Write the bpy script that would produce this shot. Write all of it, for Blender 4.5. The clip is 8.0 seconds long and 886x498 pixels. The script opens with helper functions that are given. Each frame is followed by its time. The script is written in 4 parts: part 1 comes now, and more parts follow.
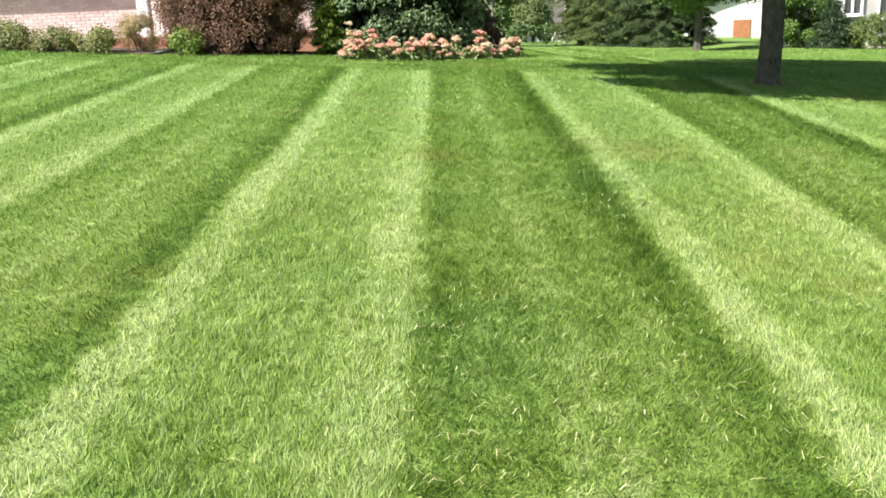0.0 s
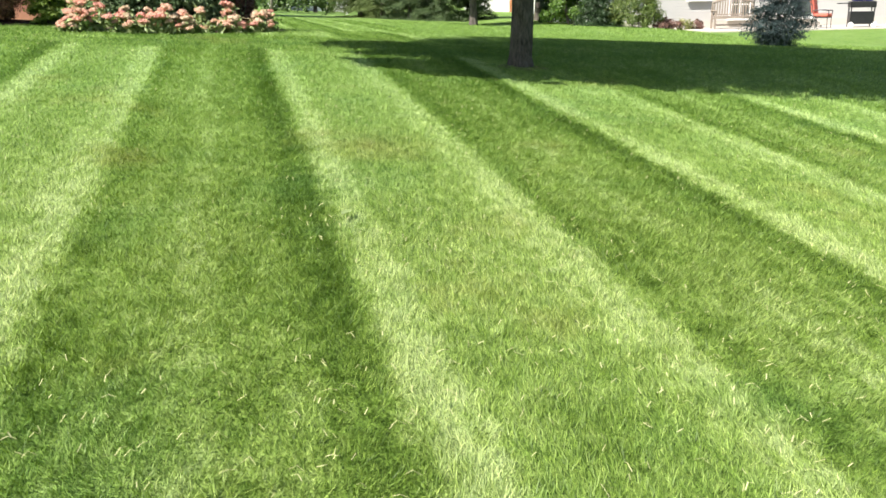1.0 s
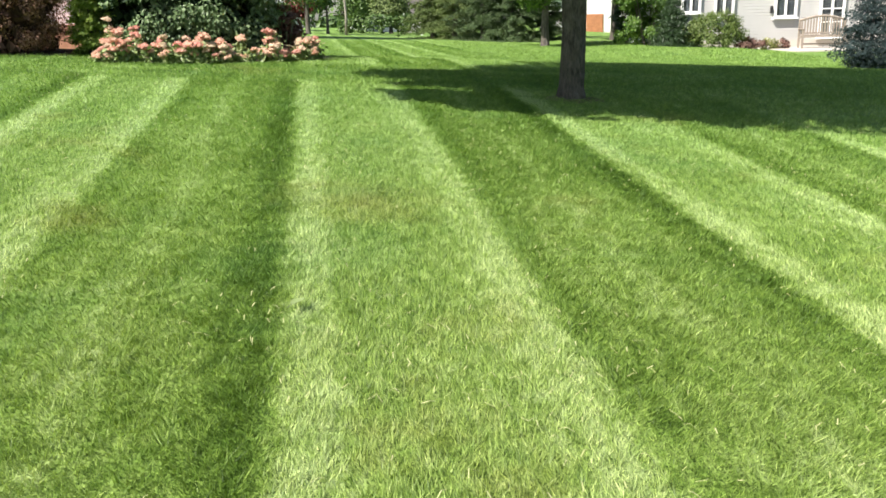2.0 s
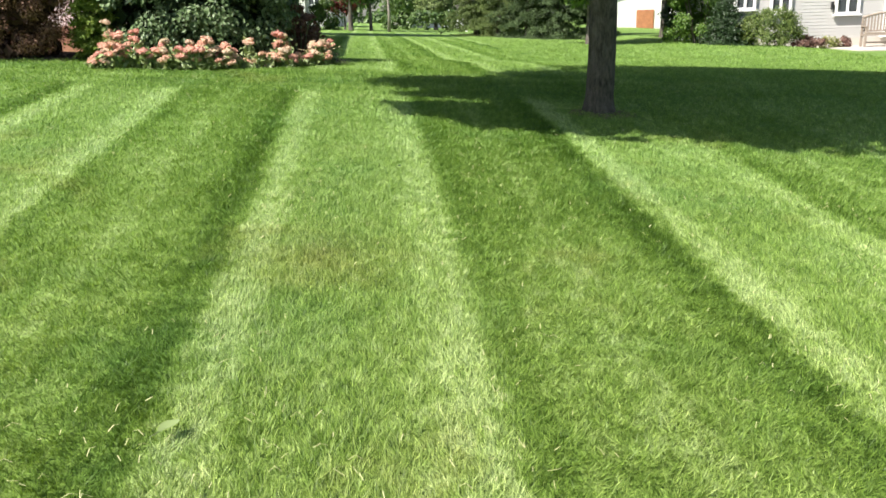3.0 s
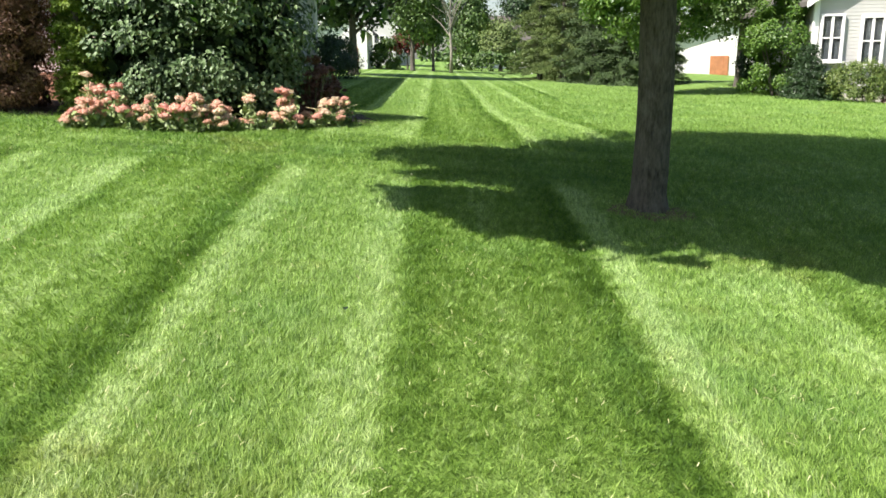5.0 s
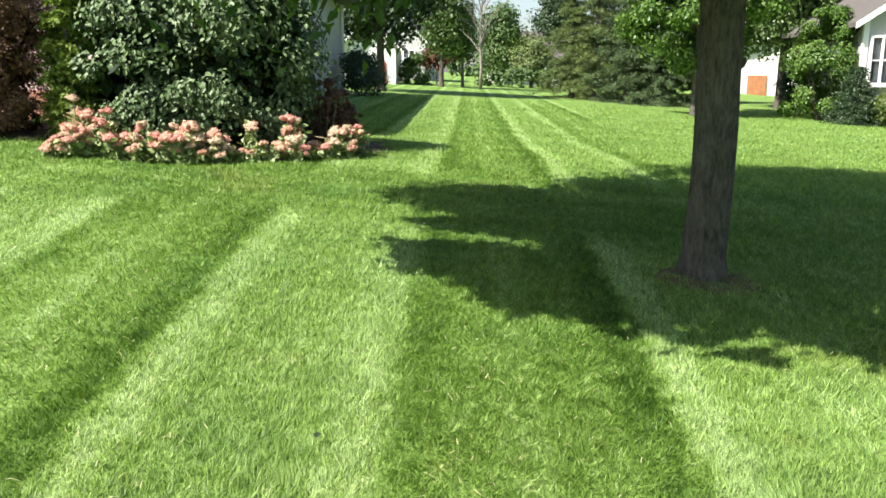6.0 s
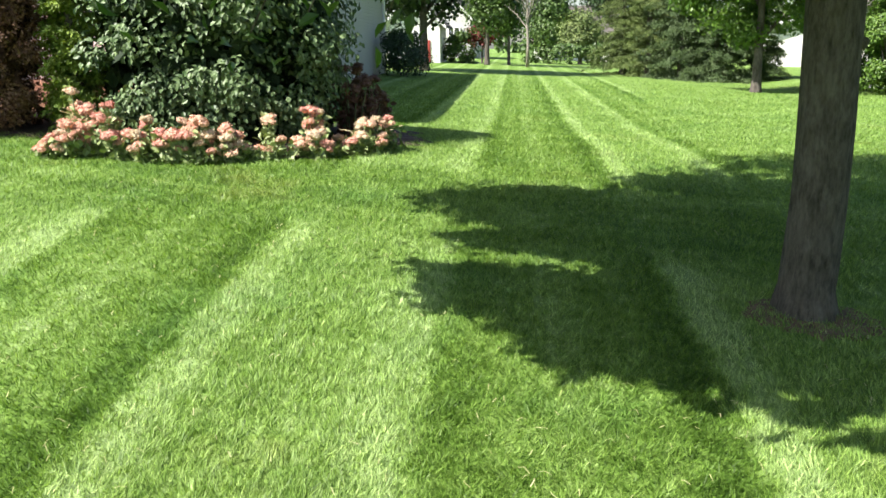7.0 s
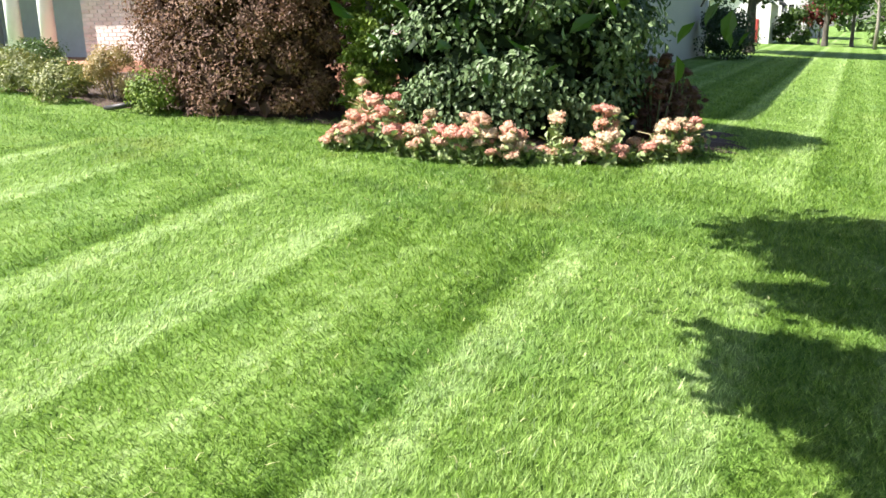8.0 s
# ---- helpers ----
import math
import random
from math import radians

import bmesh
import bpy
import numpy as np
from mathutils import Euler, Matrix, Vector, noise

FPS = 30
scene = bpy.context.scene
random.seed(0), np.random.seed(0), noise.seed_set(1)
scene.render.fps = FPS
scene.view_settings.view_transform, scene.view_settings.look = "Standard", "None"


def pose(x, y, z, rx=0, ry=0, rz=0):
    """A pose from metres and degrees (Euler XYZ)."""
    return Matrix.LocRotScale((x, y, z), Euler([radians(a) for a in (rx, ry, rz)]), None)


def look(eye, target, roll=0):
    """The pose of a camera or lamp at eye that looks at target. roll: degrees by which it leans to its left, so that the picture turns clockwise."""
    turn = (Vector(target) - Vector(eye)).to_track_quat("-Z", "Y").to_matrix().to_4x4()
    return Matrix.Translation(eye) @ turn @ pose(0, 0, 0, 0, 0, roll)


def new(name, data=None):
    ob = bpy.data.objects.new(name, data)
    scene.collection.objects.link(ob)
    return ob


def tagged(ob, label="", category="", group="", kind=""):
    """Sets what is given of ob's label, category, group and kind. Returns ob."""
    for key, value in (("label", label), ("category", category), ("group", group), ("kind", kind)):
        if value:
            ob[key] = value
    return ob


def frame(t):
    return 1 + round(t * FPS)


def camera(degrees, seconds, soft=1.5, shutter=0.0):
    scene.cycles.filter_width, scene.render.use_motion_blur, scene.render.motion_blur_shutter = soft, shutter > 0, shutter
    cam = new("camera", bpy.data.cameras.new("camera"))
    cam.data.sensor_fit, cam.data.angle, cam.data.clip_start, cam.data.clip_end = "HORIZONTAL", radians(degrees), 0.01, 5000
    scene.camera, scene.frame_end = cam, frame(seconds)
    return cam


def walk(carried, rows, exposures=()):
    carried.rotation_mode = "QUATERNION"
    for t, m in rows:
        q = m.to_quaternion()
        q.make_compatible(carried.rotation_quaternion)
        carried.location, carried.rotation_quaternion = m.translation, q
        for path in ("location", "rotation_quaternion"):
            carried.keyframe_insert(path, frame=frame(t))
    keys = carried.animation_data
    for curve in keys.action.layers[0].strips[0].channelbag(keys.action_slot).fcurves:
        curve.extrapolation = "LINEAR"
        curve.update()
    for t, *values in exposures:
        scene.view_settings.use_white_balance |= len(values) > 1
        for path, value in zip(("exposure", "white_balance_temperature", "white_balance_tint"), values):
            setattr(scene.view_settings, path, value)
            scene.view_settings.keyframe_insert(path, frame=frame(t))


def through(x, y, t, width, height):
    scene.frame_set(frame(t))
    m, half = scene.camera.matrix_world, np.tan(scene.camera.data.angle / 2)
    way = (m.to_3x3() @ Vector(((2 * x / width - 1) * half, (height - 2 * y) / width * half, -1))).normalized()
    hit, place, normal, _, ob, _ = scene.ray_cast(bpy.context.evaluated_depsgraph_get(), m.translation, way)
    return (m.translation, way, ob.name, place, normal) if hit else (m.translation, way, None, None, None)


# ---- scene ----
cam = camera(56.8, 8.0, 1.6)
PATH = [
    (0, (0.775, 0.161, 1.328), (0.505, 2.080, 0.833), -2.44),
    (0.5, (1.073, 0.551, 1.313), (1.058, 2.471, 0.756), -1.69),
    (1, (1.347, 1.025, 1.383), (1.560, 2.928, 0.807), -1.00),
    (1.5, (1.696, 1.501, 1.411), (1.877, 3.418, 0.869), -1.68),
    (1.7, (1.791, 1.666, 1.443), (1.901, 3.590, 0.910), -1.85),
    (2.8, (2.237, 2.781, 1.484), (2.177, 4.709, 0.955), -1.64),
    (3, (2.333, 2.977, 1.553), (2.241, 4.901, 1.014), -1.76),
    (3.5, (2.426, 3.473, 1.552), (2.281, 5.388, 0.995), -1.29),
    (4, (2.540, 3.949, 1.650), (2.440, 5.881, 1.140), -0.82),
    (4.5, (2.755, 4.475, 1.746), (2.606, 6.416, 1.288), -0.74),
    (4.7, (2.783, 4.617, 1.776), (2.573, 6.553, 1.321), -0.84),
    (5.8, (2.722, 5.866, 1.870), (2.439, 7.798, 1.440), -0.18),
    (6, (2.719, 6.023, 1.936), (2.405, 7.952, 1.514), 0.17),
    (6.5, (2.603, 6.573, 1.964), (2.224, 8.487, 1.522), -0.29),
    (7, (2.607, 7.109, 1.998), (2.182, 9.005, 1.524), -0.79),
    (7.5, (2.595, 7.595, 2.094), (1.892, 9.400, 1.595), -0.49),
    (8, (2.385, 8.055, 2.114), (1.309, 9.660, 1.597), -0.61),
]
EXPOSURE = [(0.0, 1.14, 6400, 13), (3.2, 1.05, 6400, 13), (4.0, 1.20, 6400, 13), (4.5, 1.16, 6400, 13), (6.5, 1.36, 6400, 13), (7.2, 1.42, 6400, 13), (8.0, 1.56, 6400, 13)]
walk(cam, [(t, look(eye, target, roll)) for t, eye, target, roll in PATH], EXPOSURE)

# ---------------------------------------------------------------- light
SUN_WAY = Vector((0.80, 0.60, 0.0)).normalized()      # where the sunlight travels, on the plan
SUN_UP = radians(48)
world = bpy.data.worlds.new("sky")
scene.world = world
world.use_nodes = True
wn = world.node_tree
sky = wn.nodes.new("ShaderNodeTexSky")
sky.sky_type, sky.sun_disc = "NISHITA", False
sky.sun_elevation, sky.sun_rotation = SUN_UP, math.atan2(-SUN_WAY.x, -SUN_WAY.y)
sky.air_density, sky.dust_density, sky.ozone_density = 1.0, 1.5, 1.0
wn.links.new(sky.outputs["Color"], wn.nodes["Background"].inputs["Color"])
wn.nodes["Background"].inputs["Strength"].default_value = 0.08
sun = new("sun", bpy.data.lights.new("sun", "SUN"))
sun.data.energy, sun.data.angle, sun.data.color = 5.0, radians(0.55), (1.0, 0.95, 0.86)
sun.matrix_world = look((0, 0, 30), Vector((0, 0, 30)) + SUN_WAY * math.cos(SUN_UP) - Vector((0, 0, math.sin(SUN_UP))))


# ---------------------------------------------------------------- the lie of the land
def smooth(a, b, v):
    t = np.clip((v - a) / (b - a), 0.0, 1.0)
    return t * t * (3 - 2 * t)


def height(x, y):
    """The lawn climbs ahead and to the left, then levels out behind the flower bed."""
    x, y = np.asarray(x, float), np.asarray(y, float)
    slope = -0.063 * np.clip(x, -30, 30) + 0.0699 * np.clip(y, -25, 40)
    level = 0.8 - 0.05 * np.clip(x, -12, 12)
    w = smooth(11, 22, y)
    bank = 0.02 * smooth(4, 12, x) * np.clip(y - 42, 0, 40)
    rise = 0.17 * smooth(24, 31, y) * smooth(7.5, 10.5, x) * (1 - smooth(12.0, 15.0, x))
    return slope * (1 - w) + level * w + bank + rise - 0.03


def gz(x, y):
    return float(height(x, y))


# ---------------------------------------------------------------- helpers for meshes
def mesh_from(name, verts, faces, material, smooth_faces=False):
    me = bpy.data.meshes.new(name)
    verts = np.ascontiguousarray(verts, np.float32)
    faces = np.ascontiguousarray(faces, np.int32)
    n, k = faces.shape
    me.vertices.add(len(verts))
    me.vertices.foreach_set("co", verts.ravel())
    me.loops.add(n * k)
    me.loops.foreach_set("vertex_index", faces.ravel())
    me.polygons.add(n)
    me.polygons.foreach_set("loop_start", np.arange(0, n * k, k, dtype=np.int32))
    me.polygons.foreach_set("use_smooth", np.full(n, smooth_faces))
    me.update(calc_edges=True)
    me.validate()
    me.materials.append(material)
    return me


def part(name, bm, material, parent=None, label="", smooth_faces=False):
    """Links a bmesh, or a finished mesh, as one object under a thing or part."""
    if isinstance(bm, bmesh.types.BMesh):
        me = bpy.data.meshes.new(name)
        if smooth_faces:
            for f in bm.faces:
                f.smooth = True
        bm.to_mesh(me)
        bm.free()
        me.materials.append(material)
    else:
        me = bm
    ob = new(name, me)
    if parent is not None:
        ob.parent = parent
    if label:
        tagged(ob, label)
    return ob


def thing(name, x, y, z=None, label="", category="", group="", turn=0.0, kind=""):
    ob = new(name)
    ob.empty_display_size = 0.2
    ob.matrix_basis = pose(x, y, gz(x, y) if z is None else z, 0, 0, turn)
    return tagged(ob, label, category, group, kind)


def box(bm, x0, x1, y0, y1, z0, z1, bevel=0.0):
    g = bmesh.ops.create_cube(bm, size=1.0)
    for v in g["verts"]:
        v.co = Vector(((x0 + x1) / 2 + v.co.x * (x1 - x0), (y0 + y1) / 2 + v.co.y * (y1 - y0), (z0 + z1) / 2 + v.co.z * (z1 - z0)))
    if bevel:
        edges = list({e for v in g["verts"] for e in v.link_edges})
        bmesh.ops.bevel(bm, geom=edges, offset=bevel, segments=1, affect="EDGES")
    return bm


def boxed(x0, x1, y0, y1, z0, z1, bevel=0.0):
    return box(bmesh.new(), x0, x1, y0, y1, z0, z1, bevel)


def tube(bm, points, radii, sides=10, wobble=0.0, seed=0):
    """A tapered tube along points."""
    rng = random.Random(seed)
    rings = []
    for i, p in enumerate(points):
        p = Vector(p)
        a = Vector(points[max(i - 1, 0)])
        b = Vector(points[min(i + 1, len(points) - 1)])
        d = (b - a).normalized()
        side = d.cross(Vector((0.31, 0.87, 0.2))).normalized()
        up = d.cross(side)
        ring = []
        for k in range(sides):
            t = 2 * math.pi * k / sides
            r = radii[i] * (1 + wobble * (rng.random() - 0.5))
            ring.append(bm.verts.new(p + side * math.cos(t) * r + up * math.sin(t) * r))
        rings.append(ring)
    for r0, r1 in zip(rings, rings[1:]):
        for k in range(sides):
            bm.faces.new((r0[k], r0[(k + 1) % sides], r1[(k + 1) % sides], r1[k]))
    bm.faces.new(rings[-1])
    bm.faces.new(list(reversed(rings[0])))
    return bm


# ---------------------------------------------------------------- materials
class Nodes:
    """A short way to write node trees."""

    def __init__(self, name):
        self.m = bpy.data.materials.new(name)
        self.m.use_nodes = True
        self.t = self.m.node_tree
        self.bsdf = self.t.nodes["Principled BSDF"]
        self.out = self.t.nodes["Material Output"]

    def add(self, kind, **inputs):
        n = self.t.nodes.new(kind)
        for k, v in inputs.items():
            self.set(n.inputs[k.replace("_", " ")], v)
        return n

    def set(self, socket, v):
        if isinstance(v, bpy.types.NodeSocket):
            self.t.links.new(v, socket)
        else:
            socket.default_value = v

    def math(self, op, a, b=0.0, c=0.0, clamp=False):
        n = self.t.nodes.new("ShaderNodeMath")
        n.operation, n.use_clamp = op, clamp
        for s, v in zip(n.inputs, (a, b, c)):
            self.set(s, v)
        return n.outputs[0]

    def mix(self, f, a, b, mode="MIX"):
        n = self.t.nodes.new("ShaderNodeMix")
        n.data_type, n.blend_type = "RGBA", mode
        self.set(n.inputs[0], f)
        self.set(n.inputs[6], a)
        self.set(n.inputs[7], b)
        return n.outputs[2]

    def ramp(self, f, stops, mode="LINEAR"):
        n = self.t.nodes.new("ShaderNodeValToRGB")
        n.color_ramp.interpolation = mode
        while len(n.color_ramp.elements) < len(stops):
            n.color_ramp.elements.new(0.5)
        for e, (p, c) in zip(n.color_ramp.elements, stops):
            e.position = p
            e.color = (c, c, c, 1) if isinstance(c, float) else (*c, 1)
        self.set(n.inputs[0], f)
        return n.outputs[0]

    def noise(self, scale, detail=3.0, vector=None, rough=0.55):
        n = self.add("ShaderNodeTexNoise", Scale=scale, Detail=detail, Roughness=rough)
        if vector is not None:
            self.set(n.inputs["Vector"], vector)
        return n.outputs["Fac"]

    def place(self):
        return self.add("ShaderNodeNewGeometry").outputs["Position"]

    def local(self):
        return self.add("ShaderNodeTexCoord").outputs["Object"]

    def island(self):
        return self.add("ShaderNodeNewGeometry").outputs["Random Per Island"]

    def stretch(self, vector, sx, sy, sz, rz=0.0):
        n = self.add("ShaderNodeMapping", Vector=vector)
        n.inputs["Scale"].default_value = (sx, sy, sz)
        n.inputs["Rotation"].default_value = (0, 0, rz)
        return n.outputs[0]

    def bump(self, h, strength, distance):
        n = self.add("ShaderNodeBump", Strength=strength, Distance=distance, Height=h)
        self.set(self.bsdf.inputs["Normal"], n.outputs[0])

    def finish(self, colour, rough, metal=0.0, spec=0.5):
        self.set(self.bsdf.inputs["Base Color"], colour)
        self.set(self.bsdf.inputs["Roughness"], rough)
        self.set(self.bsdf.inputs["Metallic"], metal)
        self.set(self.bsdf.inputs["Specular IOR Level"], spec)
        return self.m


def plain(name, colour, rough=0.6, metal=0.0, vary=0.12, scale=6.0, bump=0.0, fine=90.0):
    """Painted or moulded surfaces: two scales of slight unevenness."""
    n = Nodes(name)
    p = n.local()
    a = n.math("ADD", n.math("MULTIPLY", n.noise(scale, 4, p), 0.65), n.math("MULTIPLY", n.noise(fine, 2, p), 0.35))
    dark = tuple(c * (1 - vary) for c in colour)
    light = tuple(min(c * (1 + vary), 1.0) for c in colour)
    col = n.ramp(a, [(0.3, dark), (0.7, light)])
    if bump:
        n.bump(n.noise(fine, 3, p), 0.6, bump)
    return n.finish(col, rough, metal)


def leafy(name, dark, light, through=0.25, rough=0.45, tint=None, scale=0.8, spec=0.4):
    """Leaves: each leaf has its own shade; clumps differ a little; light comes through."""
    n = Nodes(name)
    r = n.island()
    big = n.noise(scale, 2, n.place())
    f = n.math("ADD", n.math("MULTIPLY", r, 0.7), n.math("MULTIPLY", big, 0.5))
    stops = [(0.2, dark), (0.95, light)]
    if tint:
        stops.append((1.0, tint))
    col = n.ramp(f, stops)
    n.finish(col, rough, 0.0, spec)
    tr = n.add("ShaderNodeBsdfTranslucent", Color=n.mix(1.0, col, (0.95, 1.0, 0.45, 1), "MULTIPLY"))
    mx = n.add("ShaderNodeMixShader")
    mx.inputs[0].default_value = through
    n.t.links.new(n.bsdf.outputs[0], mx.inputs[1])
    n.t.links.new(tr.outputs[0], mx.inputs[2])
    n.t.links.new(mx.outputs[0], n.out.inputs["Surface"])
    return n.m


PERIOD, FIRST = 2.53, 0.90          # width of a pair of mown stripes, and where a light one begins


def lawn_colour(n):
    """Mown stripes, their sheen painted as light and dark colour, run up the lawn; a cross pass follows the flower bed;
    dry patches and clumps.
    """
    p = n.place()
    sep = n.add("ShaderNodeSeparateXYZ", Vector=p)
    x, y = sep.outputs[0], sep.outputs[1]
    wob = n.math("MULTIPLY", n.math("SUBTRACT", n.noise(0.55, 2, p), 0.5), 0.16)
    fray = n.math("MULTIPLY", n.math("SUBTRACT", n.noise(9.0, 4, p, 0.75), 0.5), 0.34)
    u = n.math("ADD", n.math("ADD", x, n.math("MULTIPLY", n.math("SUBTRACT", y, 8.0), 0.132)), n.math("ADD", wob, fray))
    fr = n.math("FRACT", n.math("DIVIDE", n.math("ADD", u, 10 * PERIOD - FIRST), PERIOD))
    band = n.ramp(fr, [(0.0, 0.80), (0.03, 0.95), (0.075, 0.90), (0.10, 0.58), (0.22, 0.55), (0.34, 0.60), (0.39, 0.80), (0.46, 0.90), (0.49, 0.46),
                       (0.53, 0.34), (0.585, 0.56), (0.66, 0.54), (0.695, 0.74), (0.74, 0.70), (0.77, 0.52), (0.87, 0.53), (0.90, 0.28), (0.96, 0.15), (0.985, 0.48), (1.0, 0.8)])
    # the cross pass along the bed
    yy = n.math("ADD", y, n.math("MULTIPLY", wob, 3.0))
    edge_a = n.math("MULTIPLY", n.math("SUBTRACT", yy, 12.2), 2.2, clamp=True)
    edge_b = n.math("MULTIPLY", n.math("SUBTRACT", 15.6, yy), 0.6, clamp=True)
    cross = n.math("MULTIPLY", n.math("MULTIPLY", edge_a, edge_b), 0.9)
    streak = n.ramp(n.noise(1.0, 2, n.stretch(p, 0.5, 3.2, 1.0)), [(0.35, 0.25), (0.65, 0.62)])
    band = n.mix(cross, band, streak)
    # passes painted weaker beyond the bed, nearly flat in the shade tree's shadow and past it
    away = n.math("MULTIPLY", n.math("SUBTRACT", y, 13.0), 0.16, clamp=True)
    aside = n.math("MULTIPLY", n.math("MULTIPLY", n.math("SUBTRACT", u, 3.0), 1.2, clamp=True), n.math("MULTIPLY", n.math("MULTIPLY", n.math("SUBTRACT", y, 9.3), 0.8, clamp=True), n.math("MULTIPLY", n.math("SUBTRACT", n.math("ADD", 15.5, n.math("MULTIPLY", n.math("SUBTRACT", u, 4.6), 12.0)), y), 0.5, clamp=True)))
    faint = n.math("ADD", n.math("MULTIPLY", away, 0.15), n.math("MULTIPLY", aside, 0.78), clamp=True)
    band = n.mix(faint, band, (0.60, 0.60, 0.60, 1))
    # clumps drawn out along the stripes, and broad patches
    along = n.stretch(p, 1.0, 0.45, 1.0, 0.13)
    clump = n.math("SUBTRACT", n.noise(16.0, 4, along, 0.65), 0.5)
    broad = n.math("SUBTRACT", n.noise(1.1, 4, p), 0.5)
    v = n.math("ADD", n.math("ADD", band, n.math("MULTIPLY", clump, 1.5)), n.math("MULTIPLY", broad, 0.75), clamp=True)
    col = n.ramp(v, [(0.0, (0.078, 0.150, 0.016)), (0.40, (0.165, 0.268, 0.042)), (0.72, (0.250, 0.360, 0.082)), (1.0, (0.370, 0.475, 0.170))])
    dry = n.math("MULTIPLY", n.math("SUBTRACT", n.noise(0.75, 5, p, 0.7), 0.58), 6.0, clamp=True)
    col = n.mix(n.math("MULTIPLY", dry, 0.45), col, (0.29, 0.27, 0.075, 1))
    # one dry yellowed patch on the walk's stripe, and a lusher green farther up
    off = n.add("ShaderNodeVectorMath", Vector=p)
    off.operation = "DISTANCE"
    off.inputs[1].default_value = (1.48, 7.08, 0.4)
    spot = n.math("MULTIPLY", n.math("SUBTRACT", n.math("ADD", 0.6, n.math("MULTIPLY", n.math("SUBTRACT", n.noise(5.0, 4, p), 0.5), 0.9)), off.outputs["Value"]), 1.5, clamp=True)
    col = n.mix(n.math("MULTIPLY", spot, 0.42), col, (0.31, 0.275, 0.085, 1))
    lush = n.math("MULTIPLY", n.math("SUBTRACT", y, 5.0), 0.2, clamp=True)
    col = n.mix(lush, col, n.mix(1.0, col, (0.90, 1.0, 0.97, 1), "MULTIPLY"))
    cool = n.math("MULTIPLY", n.math("SUBTRACT", n.noise(0.9, 3, n.stretch(p, 1, 1, 1, 1.1)), 0.55), 5.0, clamp=True)
    return n.mix(n.math("MULTIPLY", cool, 0.3), col, (0.10, 0.24, 0.065, 1))


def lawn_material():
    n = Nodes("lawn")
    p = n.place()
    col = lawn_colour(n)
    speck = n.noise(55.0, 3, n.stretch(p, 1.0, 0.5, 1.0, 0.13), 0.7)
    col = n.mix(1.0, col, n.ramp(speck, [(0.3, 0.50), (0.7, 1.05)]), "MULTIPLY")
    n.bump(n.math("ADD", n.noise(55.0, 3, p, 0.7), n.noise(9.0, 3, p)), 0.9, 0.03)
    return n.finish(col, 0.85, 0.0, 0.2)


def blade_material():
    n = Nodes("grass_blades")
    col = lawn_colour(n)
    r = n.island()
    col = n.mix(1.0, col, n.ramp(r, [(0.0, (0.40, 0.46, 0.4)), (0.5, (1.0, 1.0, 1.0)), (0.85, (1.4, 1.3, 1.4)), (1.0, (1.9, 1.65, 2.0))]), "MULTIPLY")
    n.finish(col, 0.5, 0.0, 0.35)
    tr = n.add("ShaderNodeBsdfTranslucent", Color=n.mix(1.0, col, (1.0, 1.0, 0.5, 1), "MULTIPLY"))
    mx = n.add("ShaderNodeMixShader")
    mx.inputs[0].default_value = 0.3
    n.t.links.new(n.bsdf.outputs[0], mx.inputs[1])
    n.t.links.new(tr.outputs[0], mx.inputs[2])
    n.t.links.new(mx.outputs[0], n.out.inputs["Surface"])
    return n.m


def bark(name, dark, light, scale=1.0):
    n = Nodes(name)
    p = n.local()
    long = n.stretch(p, 24 * scale, 24 * scale, 6.5 * scale)
    a = n.noise(1.0, 5, long, 0.65)
    b = n.noise(3.0 * scale, 3, p)
    crack = n.noise(1.0, 4, n.stretch(p, 52 * scale, 52 * scale, 17.0 * scale), 0.7)
    f = n.math("ADD", n.math("ADD", n.math("MULTIPLY", a, 0.55), n.math("MULTIPLY", crack, 0.25)), n.math("MULTIPLY", b, 0.3))
    col = n.ramp(f, [(0.40, dark), (0.70, light)])
    # pale lichen in patches
    lichen = n.math("MULTIPLY", n.math("SUBTRACT", n.noise(4.5 * scale, 6, n.stretch(p, 1.6, 1.6, 0.8), 0.72), 0.56), 7.0, clamp=True)
    col = n.mix(n.math("MULTIPLY", lichen, 0.42), col, tuple(1.35 * c for c in light) + (1,))
    n.bump(n.math("ADD", a, n.math("MULTIPLY", crack, 0.5)), 1.0, 0.035)
    return n.finish(col, 0.92, 0.0, 0.15)


def brickwork(name):
    n = Nodes(name)
    r = n.add("ShaderNodeObjectInfo").outputs["Random"]
    f = n.math("FRACT", n.math("ADD", r, n.island()))
    col = n.ramp(f, [(0.0, (0.58, 0.48, 0.45)), (0.4, (0.66, 0.57, 0.54)), (0.8, (0.72, 0.64, 0.61)), (1.0, (0.78, 0.71, 0.68))])
    col = n.mix(0.3, col, n.ramp(n.noise(30, 4, n.place()), [(0.3, (0.42, 0.34, 0.31)), (0.7, (0.7, 0.61, 0.57))]))
    n.bump(n.noise(80, 3, n.place()), 0.5, 0.006)
    return n.finish(col, 0.9, 0.0, 0.2)


def glass(name):
    n = Nodes(name)
    n.bsdf.inputs["Transmission Weight"].default_value = 1.0
    n.bsdf.inputs["IOR"].default_value = 1.45
    return n.finish((0.85, 0.9, 0.9, 1), 0.03)


